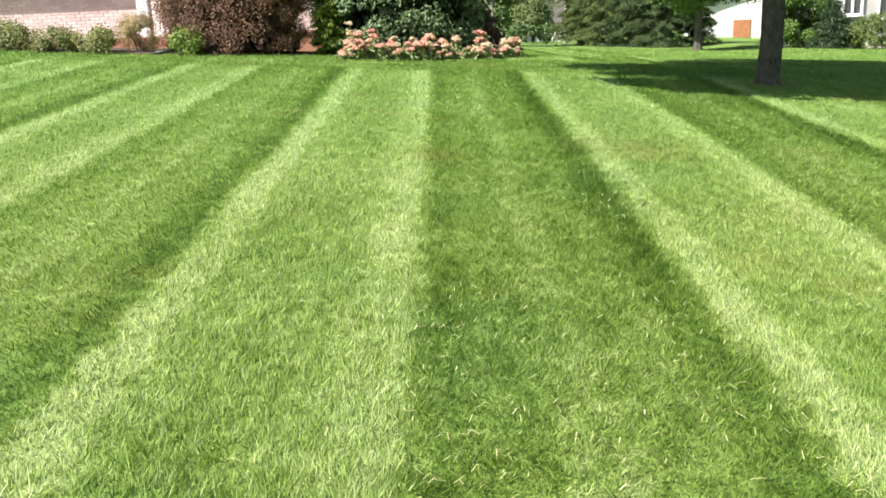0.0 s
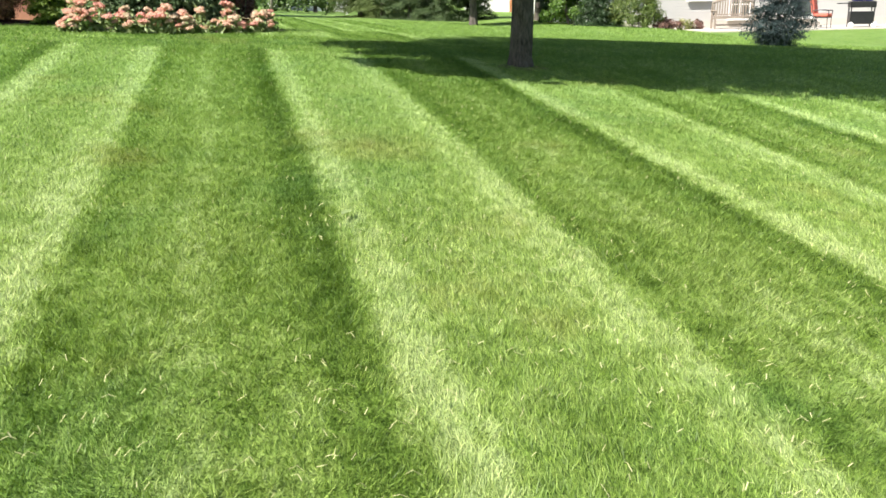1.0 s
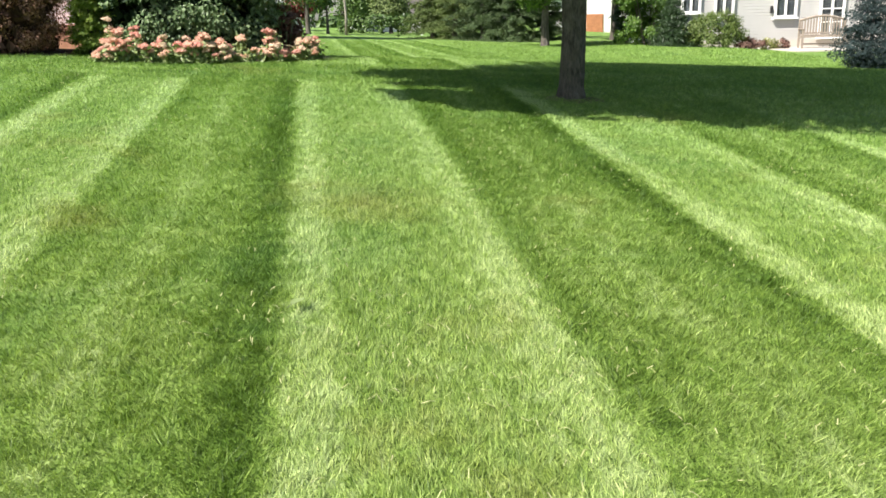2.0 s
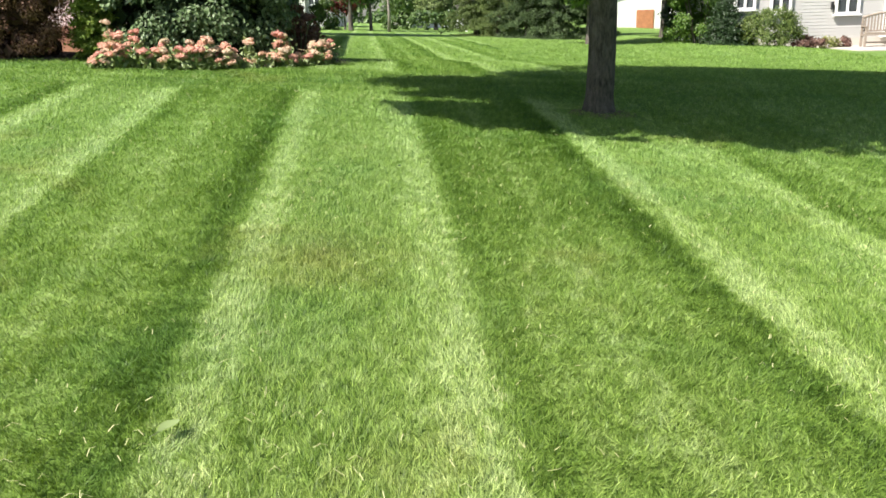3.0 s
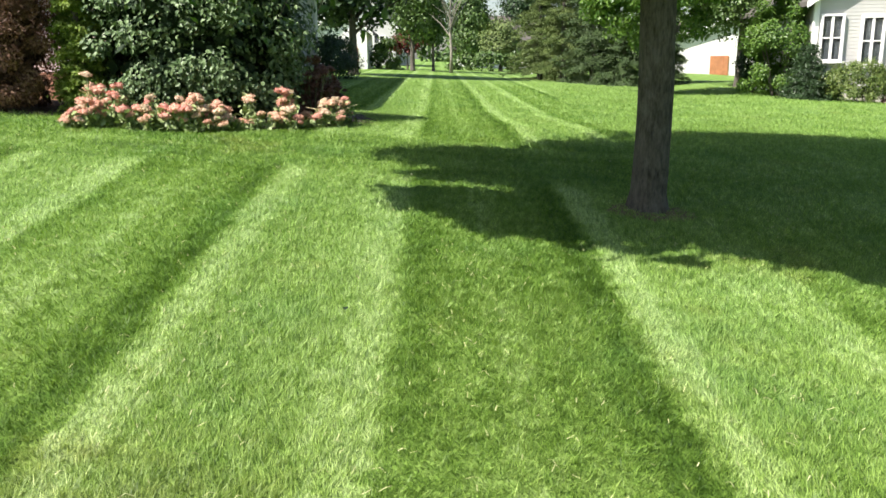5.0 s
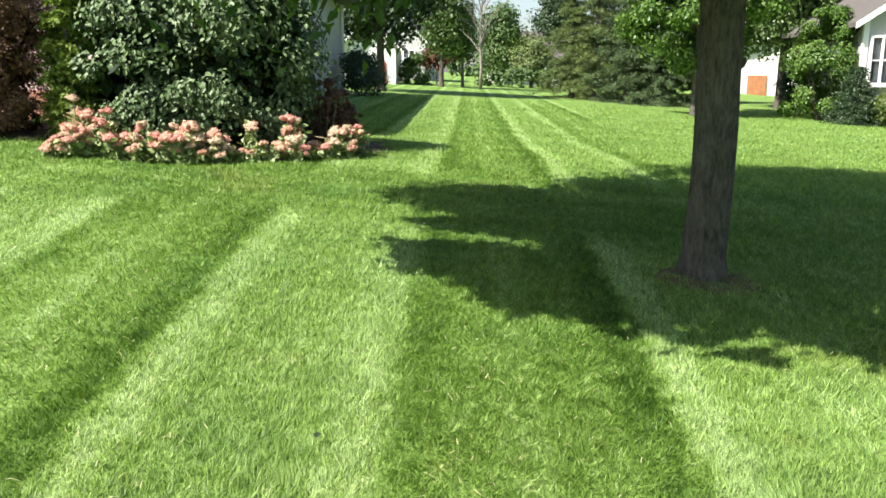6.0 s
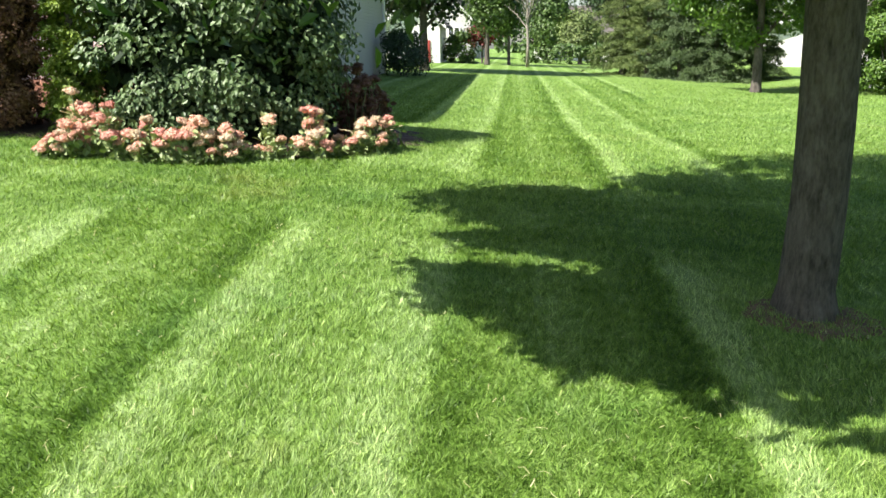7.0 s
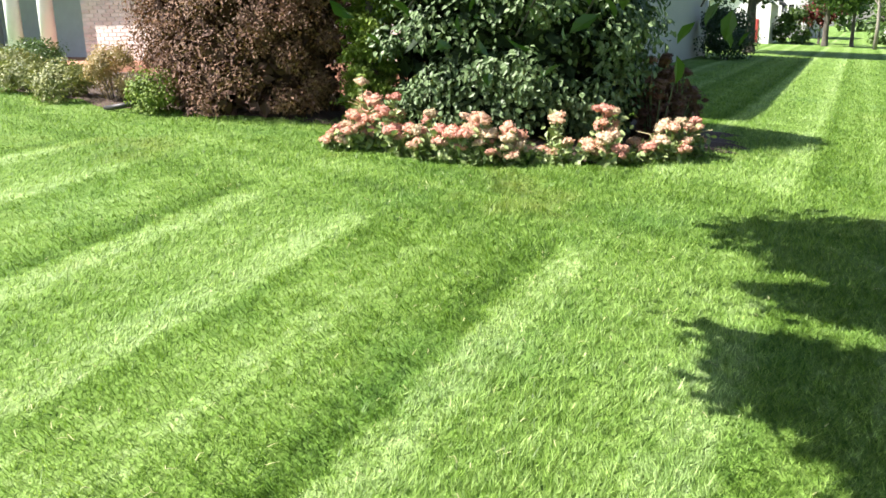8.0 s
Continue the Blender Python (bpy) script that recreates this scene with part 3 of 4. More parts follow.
# ---------------------------------------------------------------- the lawn tree
def lawn_tree():
    """The shade tree on the lawn: worn trunk with a flared foot, limbs, a broad crown and low twigs."""
    rng = np.random.default_rng(31)
    rr = random.Random(31)
    ob = thing("shade_tree", 3.60, 11.74, None, "broad shade tree with grey ridged bark on the lawn", "tree")
    pts, rad = [], []
    for t, r in ((-0.15, 0.21), (0.0, 0.178), (0.05, 0.166), (0.12, 0.158), (0.3, 0.152), (0.6, 0.148), (1.0, 0.146), (1.4, 0.146), (1.8, 0.147), (2.4, 0.155), (3.2, 0.14), (4.6, 0.09), (6.5, 0.04)):
        pts.append((0.015 * math.sin(t * 2.1) + 0.012 * t, 0.0, t))
        rad.append(0.95 * r)
    bm = tube(bmesh.new(), pts, rad, 26, 0.09, 3)
    part("trunk", bm, BARK, ob, smooth_faces=True)
    # burr roots and a worn strip at the foot
    for k in range(7):
        a = 2 * math.pi * k / 7 + 0.5 * rr.random()
        ca, sa = math.cos(a), math.sin(a)
        part("root", tube(bmesh.new(), [(0.09 * ca, 0.09 * sa, 0.2), (0.12 * ca, 0.12 * sa, 0.07), (0.15 * ca, 0.15 * sa, 0.0), (0.19 * ca, 0.19 * sa, -0.06)], [0.045, 0.045, 0.035, 0.02], 8, 0.15, 80 + k), BARK, ob, smooth_faces=True)
    part("knot", tube(bmesh.new(), [(0.12, -0.03, 1.42), (0.155, -0.04, 1.44), (0.175, -0.045, 1.455)], [0.04, 0.03, 0.012], 8, 0.15, 5), BARK, ob, smooth_faces=True)
    tips = []
    for k in range(11):
        a = 2 * math.pi * k / 11 + 0.4 * rr.random()
        h0 = 2.3 + 0.35 * k * 0.8
        reach = 4.3 - 0.12 * k
        e = Vector((math.cos(a) * reach, math.sin(a) * reach, h0 + 1.0 + 0.25 * k))
        m = Vector((e.x * 0.5, e.y * 0.5, h0 + 1.1))
        part("limb", tube(bmesh.new(), [(0.03, 0, h0), m, e], [0.075, 0.045, 0.012], 8, 0.1, 40 + k), BARK, ob, smooth_faces=True)
    # low twigs that hang towards the walk
    low = [(-3.10, -1.10, 1.50), (-2.80, -0.80, 1.40), (-2.45, -0.95, 1.46), (-2.15, -0.60, 1.50), (-2.9, -0.2, 1.75), (-2.4, 0.3, 1.85), (-1.8, -0.9, 1.8), (-1.3, -1.2, 2.1), (-0.4, -1.8, 2.4), (0.7, -2.1, 2.4), (2.0, -2.2, 2.3), (-3.4, 0.4, 2.0), (-3.7, -0.6, 1.9)]
    pl, ol = [], []
    for k, (ex, ey, ez) in enumerate(low):
        s = Vector((ex * 0.45, ey * 0.45, 3.3))
        m = Vector((ex * 0.8, ey * 0.8, max(ez + 0.75, 2.6)))
        e = Vector((ex, ey, ez + 0.12))
        part("twig", tube(bmesh.new(), [s, m, e], [0.02, 0.012, 0.004], 6, 0.1, 60 + k), BARK, ob)
        for j in range(60):
            t = rr.random()
            q = m.lerp(e, t) if rr.random() < 0.8 else s.lerp(m, t)
            pl.append((q.x + rr.gauss(0, 0.17), q.y + rr.gauss(0, 0.17), max(q.z + rr.gauss(-0.02, 0.10), ez - 0.05)))
            ol.append((rr.gauss(0, 0.5), rr.gauss(0, 0.5) - 0.2, 0.5))
    v, f = leaves(np.array(pl), np.array(ol), 0.09, rng, True, 1.1, 0.8)
    part("low_leaves", mesh_from("low_leaves", v, f, CROWN), None, ob)
    p, out = lumpy(rng, 62000, (0.1, -0.1, 5.7), (4.8, 4.8, 4.3), 430, 0.75, None)
    q, o2 = lumpy(rng, 30000, (-1.2, -0.5, 3.0), (3.6, 2.9, 0.9), 170, 0.5, None)
    spray, o3 = lumpy(rng, 3200, (-3.05, -2.2, 3.35), (0.75, 0.5, 0.35), 26, 0.28, None)
    p, out = np.concatenate([p, q, spray]), np.concatenate([out, o2, o3])
    keep = p[:, 2] > 2.2 + 0.4 * rng.random(len(p))
    # a gap between the low sprays through which the sun falls
    fall = p[:, :2] + p[:, 2:3] * np.array([0.72, 0.54]) - np.array([-1.75, 0.45])
    keep &= (fall[:, 0] / 0.85) ** 2 + (fall[:, 1] / 0.25) ** 2 > 1
    p, out = p[keep], out[keep]
    v, f = leaves(p, out, 0.18, rng, False, 0.6)
    part("crown", mesh_from("shade_tree_crown", v, f, CROWN), None, ob)
    # bare earth round the foot
    c = new("tree_ring", mesh_from("tree_ring", *ring_patch(3.62, 11.66, 0.42, 0.34, 0.004, 5), EARTH))
    tagged(c, "worn bare brown earth around the tree foot", "soil", kind="structure")


def ring_patch(x, y, rx, ry, lift, seed, sides=36, rings=4):
    """A thin uneven patch that lies on the ground."""
    rr = random.Random(seed)
    wob = [1 + 0.22 * (rr.random() - 0.5) for _ in range(sides)]
    verts, faces = [(x, y, gz(x, y) + lift + 0.01)], []
    for k in range(1, rings + 1):
        for j in range(sides):
            a = 2 * math.pi * j / sides
            px, py = x + math.cos(a) * rx * wob[j] * k / rings, y + math.sin(a) * ry * wob[j] * k / rings
            verts.append((px, py, gz(px, py) + lift - (0.03 if k == rings else 0) + 0.012 * rr.random()))
    for k in range(rings - 1):
        for j in range(sides):
            a, b = 1 + k * sides + j, 1 + k * sides + (j + 1) % sides
            faces += [(a, a + sides, b + sides), (a, b + sides, b)]
    for j in range(sides):
        faces.append((0, 1 + j, 1 + (j + 1) % sides))
    return np.array(verts), np.array(faces)


# ---------------------------------------------------------------- flower bed
def flower_head(rng, r, lobes, seed):
    """A flat cluster of small domes, each covered with tiny star florets over a closed core."""
    vs, fs, base = [], [], 0
    rr = random.Random(seed)
    for k in range(lobes):
        a, d = 6.283 * k / lobes + rr.random(), (0.0 if k == 0 else r * (0.5 + 0.25 * rr.random()))
        q = r * (0.62 if k == 0 else 0.42 + 0.14 * rr.random())
        c = np.array([math.cos(a) * d, math.sin(a) * d, -0.35 * d])
        bm = bmesh.new()
        bmesh.ops.create_icosphere(bm, subdivisions=1, radius=q * 0.93)
        v = np.array([p.co[:] for p in bm.verts]) * np.array([1, 1, 0.72])
        f = np.array([[p.index for p in t.verts] for t in bm.faces])
        bm.free()
        vs.append(v + c)
        fs.append(f + base)
        base += len(v)
        n = 60
        d3 = rng.standard_normal((n, 3))
        d3[:, 2] = np.abs(d3[:, 2]) - 0.15
        d3 /= np.linalg.norm(d3, axis=1)[:, None]
        v, f = leaves(c + d3 * q * np.array([1, 1, 0.75]), d3, 0.015, rng, False, 0.0, 1.3, 0.45)
        vs.append(v)
        fs.append(f + base)
        base += len(v)
    return np.concatenate(vs), np.concatenate(fs)


def sedum(x, y, tall, spread, heads, seed, flower, label, dim=False, leafiness=26, straw=0):
    """A clump of sedum: fleshy leaves on stems, most stems with a flat lobed flower head, some bare."""
    rng = np.random.default_rng(seed)
    rr = random.Random(seed)
    ob = thing("sedum", x, y, None, label, "flower", "flowers in the bed")
    pl, ol = [], []
    stems = heads + max(2, heads // 3)
    for k in range(stems):
        a, d = rr.random() * 6.283, spread * math.sqrt(rr.random())
        hx, hy = math.cos(a) * d, math.sin(a) * d
        hz = max(tall * (0.45 + 0.6 * rr.random()) * (1 - 0.40 * (d / spread) ** 2), 0.10)
        if k >= heads:
            hz *= 0.8
        part("stalk", tube(bmesh.new(), [(hx * 0.3, hy * 0.3, -0.02), (hx * 0.75, hy * 0.75, hz * 0.6), (hx, hy, hz - 0.01)], [0.008, 0.007, 0.005], 5, 0.1, seed + k), STEM, ob)
        for j in range(leafiness):
            t = 0.1 + (0.75 if k < heads else 0.95) * rr.random()
            pl.append((hx * (0.3 + 0.7 * t) + rr.gauss(0, 0.04), hy * (0.3 + 0.7 * t) + rr.gauss(0, 0.04), hz * t))
            ol.append((rr.gauss(0, 0.5), rr.gauss(0, 0.5), 0.7))
        if k < heads:
            v, f = flower_head(rng, 0.056 + 0.036 * rr.random(), 5, seed + k)
            head = part("flower_head", mesh_from("flower_head", v, f, flower), None, ob)
            head.matrix_basis = pose(hx, hy, hz, rr.gauss(0, 14), rr.gauss(0, 14), 0)
    for k in range(straw):
        a, ln = rr.random() * 6.283, 0.14 + 0.13 * rr.random()
        ex, ey, ez = math.cos(a) * ln, math.sin(a) * ln, 0.08 + (tall * 0.6) * rr.random()
        part("dry_stalk", tube(bmesh.new(), [(ex * 0.1, ey * 0.1, 0.0), (ex * 0.5, ey * 0.5, ez * 0.9), (ex, ey, ez)], [0.007, 0.006, 0.004], 5, 0.1, seed + 50 + k), STRAW, ob)
    v, f = leaves(np.array(pl), np.array(ol), 0.075, rng, True, 0.1, 0.9)
    part("leaves", mesh_from("sedum_leaves", v, f, SEDUM_DIM if dim else SEDUM), None, ob)


def flower_bed():
    ob = new("flower_bed", mesh_from("flower_bed", *ring_patch(-1.6, 16.35, 1.85, 1.85, 0.03, 8, 60, 10), MULCH))
    tagged(ob, "dark mulched bed cut into the lawn", "flower bed", kind="structure")
    row = [(-2.62, 13.92, 0.22, 0.12, 7, "small low clump of pink sedum at the bed's edge"),
           (-2.56, 14.30, 0.62, 0.15, 8, "tall drying pink sedum with pale bare stems"),
           (-2.44, 13.98, 0.34, 0.13, 9, "salmon pink sedum in full flower"),
           (-2.18, 14.08, 0.44, 0.20, 4, "sedum with green leaves and few pink heads"),
           (-1.92, 14.05, 0.36, 0.18, 6, "sedum with green leaves and few pink heads"),
           (-1.68, 14.08, 0.34, 0.18, 10, "salmon pink sedum in full flower"),
           (-1.46, 14.12, 0.44, 0.15, 9, "salmon pink sedum in full flower"),
           (-1.26, 14.22, 0.40, 0.18, 13, "pale pink sedum leaning over the grass"),
           (-1.06, 14.36, 0.32, 0.17, 13, "pale pink sedum leaning over the grass"),
           (-0.84, 14.55, 0.14, 0.20, 1, "young green sedum with few heads"),
           (-0.66, 14.72, 0.26, 0.22, 3, "young green sedum with few heads"),
           (-2.28, 14.4, 0.50, 0.22, 4, "leafy sedum with pale heads"),
           (-1.9, 14.4, 0.42, 0.24, 2, "leafy sedum with pale heads"),
           (-1.45, 14.45, 0.40, 0.24, 3, "leafy sedum with pale heads"),
           (-0.92, 14.9, 0.52, 0.06, 1, "single pale green sedum stem"),
           (-0.44, 15.0, 0.52, 0.13, 9, "rounded rose pink sedum in full flower"),
           (-0.42, 14.86, 0.28, 0.17, 9, "rounded rose pink sedum in full flower"),
           (-0.22, 15.08, 0.20, 0.24, 4, "leafy sedum with pale heads"),
           (-0.06, 15.36, 0.40, 0.20, 11, "sprawling sedum with fading brown-pink heads"),
           (0.02, 15.66, 0.42, 0.20, 10, "sprawling sedum with fading brown-pink heads")]
    for k, (x, y, tall, spread, heads, label) in enumerate(row):
        sedum(x, y - (0.12 if y < 14.8 else 0.05), tall, spread, heads, 100 + 20 * k, PINK, label, straw=9 if "sprawling" in label or "drying" in label else 0)
    for k, (x, y) in enumerate(((-0.5, 16.2), (-0.42, 16.6), (-0.68, 16.7), (-0.55, 17.05))):
        sedum(x, y, 0.86, 0.28, 10, 700 + 20 * k, SEDUM_DIM, "dark brown-red seedheads in the shrub's shade", True)
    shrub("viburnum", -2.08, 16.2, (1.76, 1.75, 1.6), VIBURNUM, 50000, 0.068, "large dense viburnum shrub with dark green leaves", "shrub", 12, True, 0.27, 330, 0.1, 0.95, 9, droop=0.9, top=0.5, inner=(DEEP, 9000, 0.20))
    conifer("cedar", -3.24, 15.12, 3.2, 0.33, CEDAR, 26000, 0.06, "slim yellow-green cedar beside the viburnum", 14, 0.1, "", 0.5, "conifer", None, 24, 0.6)


def side_bed():
    ob = new("shrub_bed", mesh_from("shrub_bed", *ring_patch(-6.9, 15.6, 3.7, 1.7, 0.03, 9, 60, 8), MULCH))
    tagged(ob, "dark mulched shrub bed along the house", "flower bed", kind="structure")
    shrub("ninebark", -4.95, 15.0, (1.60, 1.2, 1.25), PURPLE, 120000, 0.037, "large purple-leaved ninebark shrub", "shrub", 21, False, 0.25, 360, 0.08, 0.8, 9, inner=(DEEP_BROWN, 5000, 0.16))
    shrub("dogwood", -5.45, 14.0, (0.32, 0.26, 0.21), CEDAR, 3400, 0.036, "small bright green shrub", "shrub", 22, True, 0.14, 26, 0.03)
    shrub("spirea", -6.4, 14.15, (0.40, 0.34, 0.32), CREAM, 6500, 0.034, "tan and cream drying shrub", "shrub", 23, False, 0.12, 46, 0.03, 0.6, droop=-0.6)
    shrub("potentilla", -7.05, 13.9, (0.48, 0.40, 0.20), OLIVE, 4000, 0.035, "low green shrub with small yellow flowers", "shrub", 24, False, 0.15, 36, 0.03, group="yellow shrubs")
    shrub("potentilla", -7.85, 13.95, (0.48, 0.40, 0.20), OLIVE, 4000, 0.035, "low green shrub with small yellow flowers", "shrub", 25, False, 0.15, 36, 0.03, group="yellow shrubs")
    shrub("boxwood", -9.8, 15.2, (0.58, 0.5, 0.23), LEAF_MID, 5000, 0.036, "round mid-green shrub by the porch", "shrub", 26, False, 0.18, 40, 0.03)
    shrub("coreopsis", -8.9, 14.3, (0.48, 0.4, 0.2), OLIVE, 4000, 0.035, "low shrub with yellow flowers", "shrub", 27, False, 0.15, 36, 0.03)
    d = thing("drain_pipe", -5.9, 13.72, None, "black plastic drain pipe end lying at the bed's edge", "pipe")
    part("pipe", tube(bmesh.new(), [(-0.12, 0.02, 0.03), (0.05, 0.03, 0.05), (0.3, 0.08, 0.09)], [0.026, 0.03, 0.03], 12), RUBBER, d, smooth_faces=True)


# ---------------------------------------------------------------- houses
def siding(x0, x1, z0, z1, lap=0.115, deep=0.015):
    """Lapped boards on a wall that faces -y at y = 0: real laps, one mesh."""
    verts, faces = [], []
    z, k = z0, 0
    while z < z1 - 1e-4:
        zz = min(z + lap, z1)
        i = len(verts)
        verts += [(x0, -deep, z), (x1, -deep, z), (x1, -0.004, zz), (x0, -0.004, zz), (x0, -0.002, z), (x1, -0.002, z)]
        faces += [(i, i + 1, i + 2, i + 3), (i + 4, i + 5, i + 1, i)]
        z = zz
    return np.array(verts), np.array(faces)


def sash_window(parent, x, z, w, h, name="window", cols=1, rows=2, panes=2):
    """A pair of sashes in a white frame with a sill; built at y = 0, facing -y, in a recess of its own."""
    win = part(name, frame_mesh(x, z, w, h, 0.075, -0.05, 0.05), TRIM, parent)
    part("sill", boxed(x - w / 2 - 0.08, x + w / 2 + 0.08, -0.11, 0.02, z - 0.06, z, 0.008), TRIM, win)
    # flat dark board; its colour stands in for the unlit interior
    part("dark_board", boxed(x - w / 2 + 0.01, x + w / 2 - 0.01, 0.035, 0.05, z + 0.01, z + h - 0.01), ROOM_DARK, win)
    step = (w - 0.15) / panes
    for k in range(panes):
        xa = x - w / 2 + 0.075 + k * step
        pane = part("pane", boxed(xa + 0.02, xa + step - 0.02, 0.0, 0.006, z + 0.08, z + h - 0.08), PANE, win)
        pane.visible_shadow = False
        for r in range(1, rows):
            zz = z + 0.075 + (h - 0.15) * r / rows
            part("glazing_bar", boxed(xa, xa + step, -0.02, 0.012, zz - 0.022, zz + 0.022), TRIM, win)
        if k:
            part("mullion", boxed(xa - 0.04, xa + 0.04, -0.03, 0.014, z + 0.07, z + h - 0.07), TRIM, win)
    return win


def frame_mesh(x, z, w, h, t, y0, y1):
    bm = bmesh.new()
    box(bm, x - w / 2, x - w / 2 + t, y0, y1, z, z + h)
    box(bm, x + w / 2 - t, x + w / 2, y0, y1, z, z + h)
    box(bm, x - w / 2 + t, x + w / 2 - t, y0, y1, z, z + t)
    box(bm, x - w / 2 + t, x + w / 2 - t, y0, y1, z + h - t, z + h)
    return bm


def prism(x0, x1, ridge_x, y0, y1, z0, zr):
    bm = bmesh.new()
    a = [bm.verts.new(p) for p in ((x0, y0, z0), (x1, y0, z0), (ridge_x, y0, zr))]
    b = [bm.verts.new(p) for p in ((x0, y1, z0), (x1, y1, z0), (ridge_x, y1, zr))]
    bm.faces.new(a)
    bm.faces.new(b[::-1])
    for i in range(3):
        j = (i + 1) % 3
        bm.faces.new((a[j], a[i], b[i], b[j]))
    return bm


def gable_roof(parent, x0, x1, y0, y1, eave, rise, over=0.45, thick=0.16):
    """Two sloping slabs with a white rake board, ridge along y."""
    xm = (x0 + x1) / 2
    k = rise / (xm - x0)
    for sgn, xe in ((1, x0 - over), (-1, x1 + over)):
        ze = eave - over * k
        zr = eave + rise
        bm = bmesh.new()
        v = [bm.verts.new(p) for p in ((xe, y0 - over, ze), (xm, y0 - over, zr), (xm, y1 + over, zr), (xe, y1 + over, ze),
                                       (xe, y0 - over, ze + thick), (xm, y0 - over, zr + thick), (xm, y1 + over, zr + thick), (xe, y1 + over, ze + thick))]
        for f in ((0, 1, 2, 3), (7, 6, 5, 4), (0, 4, 5, 1), (1, 5, 6, 2), (2, 6, 7, 3), (3, 7, 4, 0)):
            bm.faces.new([v[i] for i in f])
        bmesh.ops.recalc_face_normals(bm, faces=bm.faces)
        roof = part("roof", bm, ROOF, parent)
        bm = bmesh.new()
        v = [bm.verts.new(p) for p in ((xe, y0 - over - 0.03, ze - 0.06), (xm, y0 - over - 0.03, zr - 0.06), (xm, y0 - over - 0.03, zr + thick - 0.02), (xe, y0 - over - 0.03, ze + thick - 0.02),
                                       (xe, y0 - over - 0.002, ze - 0.06), (xm, y0 - over - 0.002, zr - 0.06), (xm, y0 - over - 0.002, zr + thick - 0.02), (xe, y0 - over - 0.002, ze + thick - 0.02))]
        for f in ((0, 1, 2, 3), (7, 6, 5, 4), (0, 4, 5, 1), (1, 5, 6, 2), (2, 6, 7, 3), (3, 7, 4, 0)):
            bm.faces.new([v[i] for i in f])
        bmesh.ops.recalc_face_normals(bm, faces=bm.faces)
        part("rake_board", bm, TRIM, roof)


def right_house():
    """White clapboard house with paired windows; the gable end faces the lawn."""
    h = thing("white_house", 11.4, 34.0, 0.15, "white clapboard house with paired sash windows and a shingled roof", "house")
    W, D, E = 13.5, 9.0, 3.45
    part("wall", boxed(0, W, 0.06, D, 0.0, E), SIDING, h)
    part("gable", prism(0, W, W / 2, 0.06, D, E, E + 4.6), SIDING, h)
    v, f = siding(0.0, W, 0.35, E)
    part("siding", mesh_from("siding", v, f, SIDING), None, h)
    vs, fs = [], []
    z, lap = E, 0.115
    while z < E + 4.4:
        m = (z + lap / 2 - E) / 4.6 * W / 2
        v, f = siding(m, W - m, z, z + lap)
        fs.append(f + sum(len(q) for q in vs))
        vs.append(v)
        z += lap
    part("gable_siding", mesh_from("gable_siding", np.concatenate(vs), np.concatenate(fs), SIDING), None, h)
    part("foundation", boxed(-0.02, W + 0.02, -0.02, 0.055, -0.3, 0.345), CONCRETE, h)
    part("corner_board", boxed(-0.06, 0.10, -0.05, 0.10, 0.35, E + 0.05), TRIM, h)
    for x, z, w, hh in ((0.52, 1.42, 0.74, 1.52), (1.78, 1.27, 0.74, 1.6), (4.12, 1.17, 0.85, 1.5)):
        w1 = sash_window(h, x, z, w, hh)
        w1.location.y = -0.085
    # glazed door behind the bench and a pale one by the chair
    d = sash_window(h, 5.9, 0.40, 0.95, 2.1, "door", 1, 4, 2)
    d.location.y = -0.085
    d = sash_window(h, 8.6, 0.40, 0.95, 2.1, "door", 1, 2, 1)
    d.location.y = -0.085
    part("lamp", boxed(3.55, 3.62, -0.16, -0.02, 1.35, 1.6, 0.01), BLACK_METAL, h, "small black wall lantern")
    gable_roof(h, 0, W, 0.06, D, E, 4.6, 0.40)
    z = gz(17.5, 32)
    me = boxed(14.6, 24.0, 30.6, 34.0, -0.2, z + 0.05, 0.01)
    ob = part("patio", me, CONCRETE)
    tagged(ob, "pale concrete patio slab beside the white house", "patio", kind="structure")


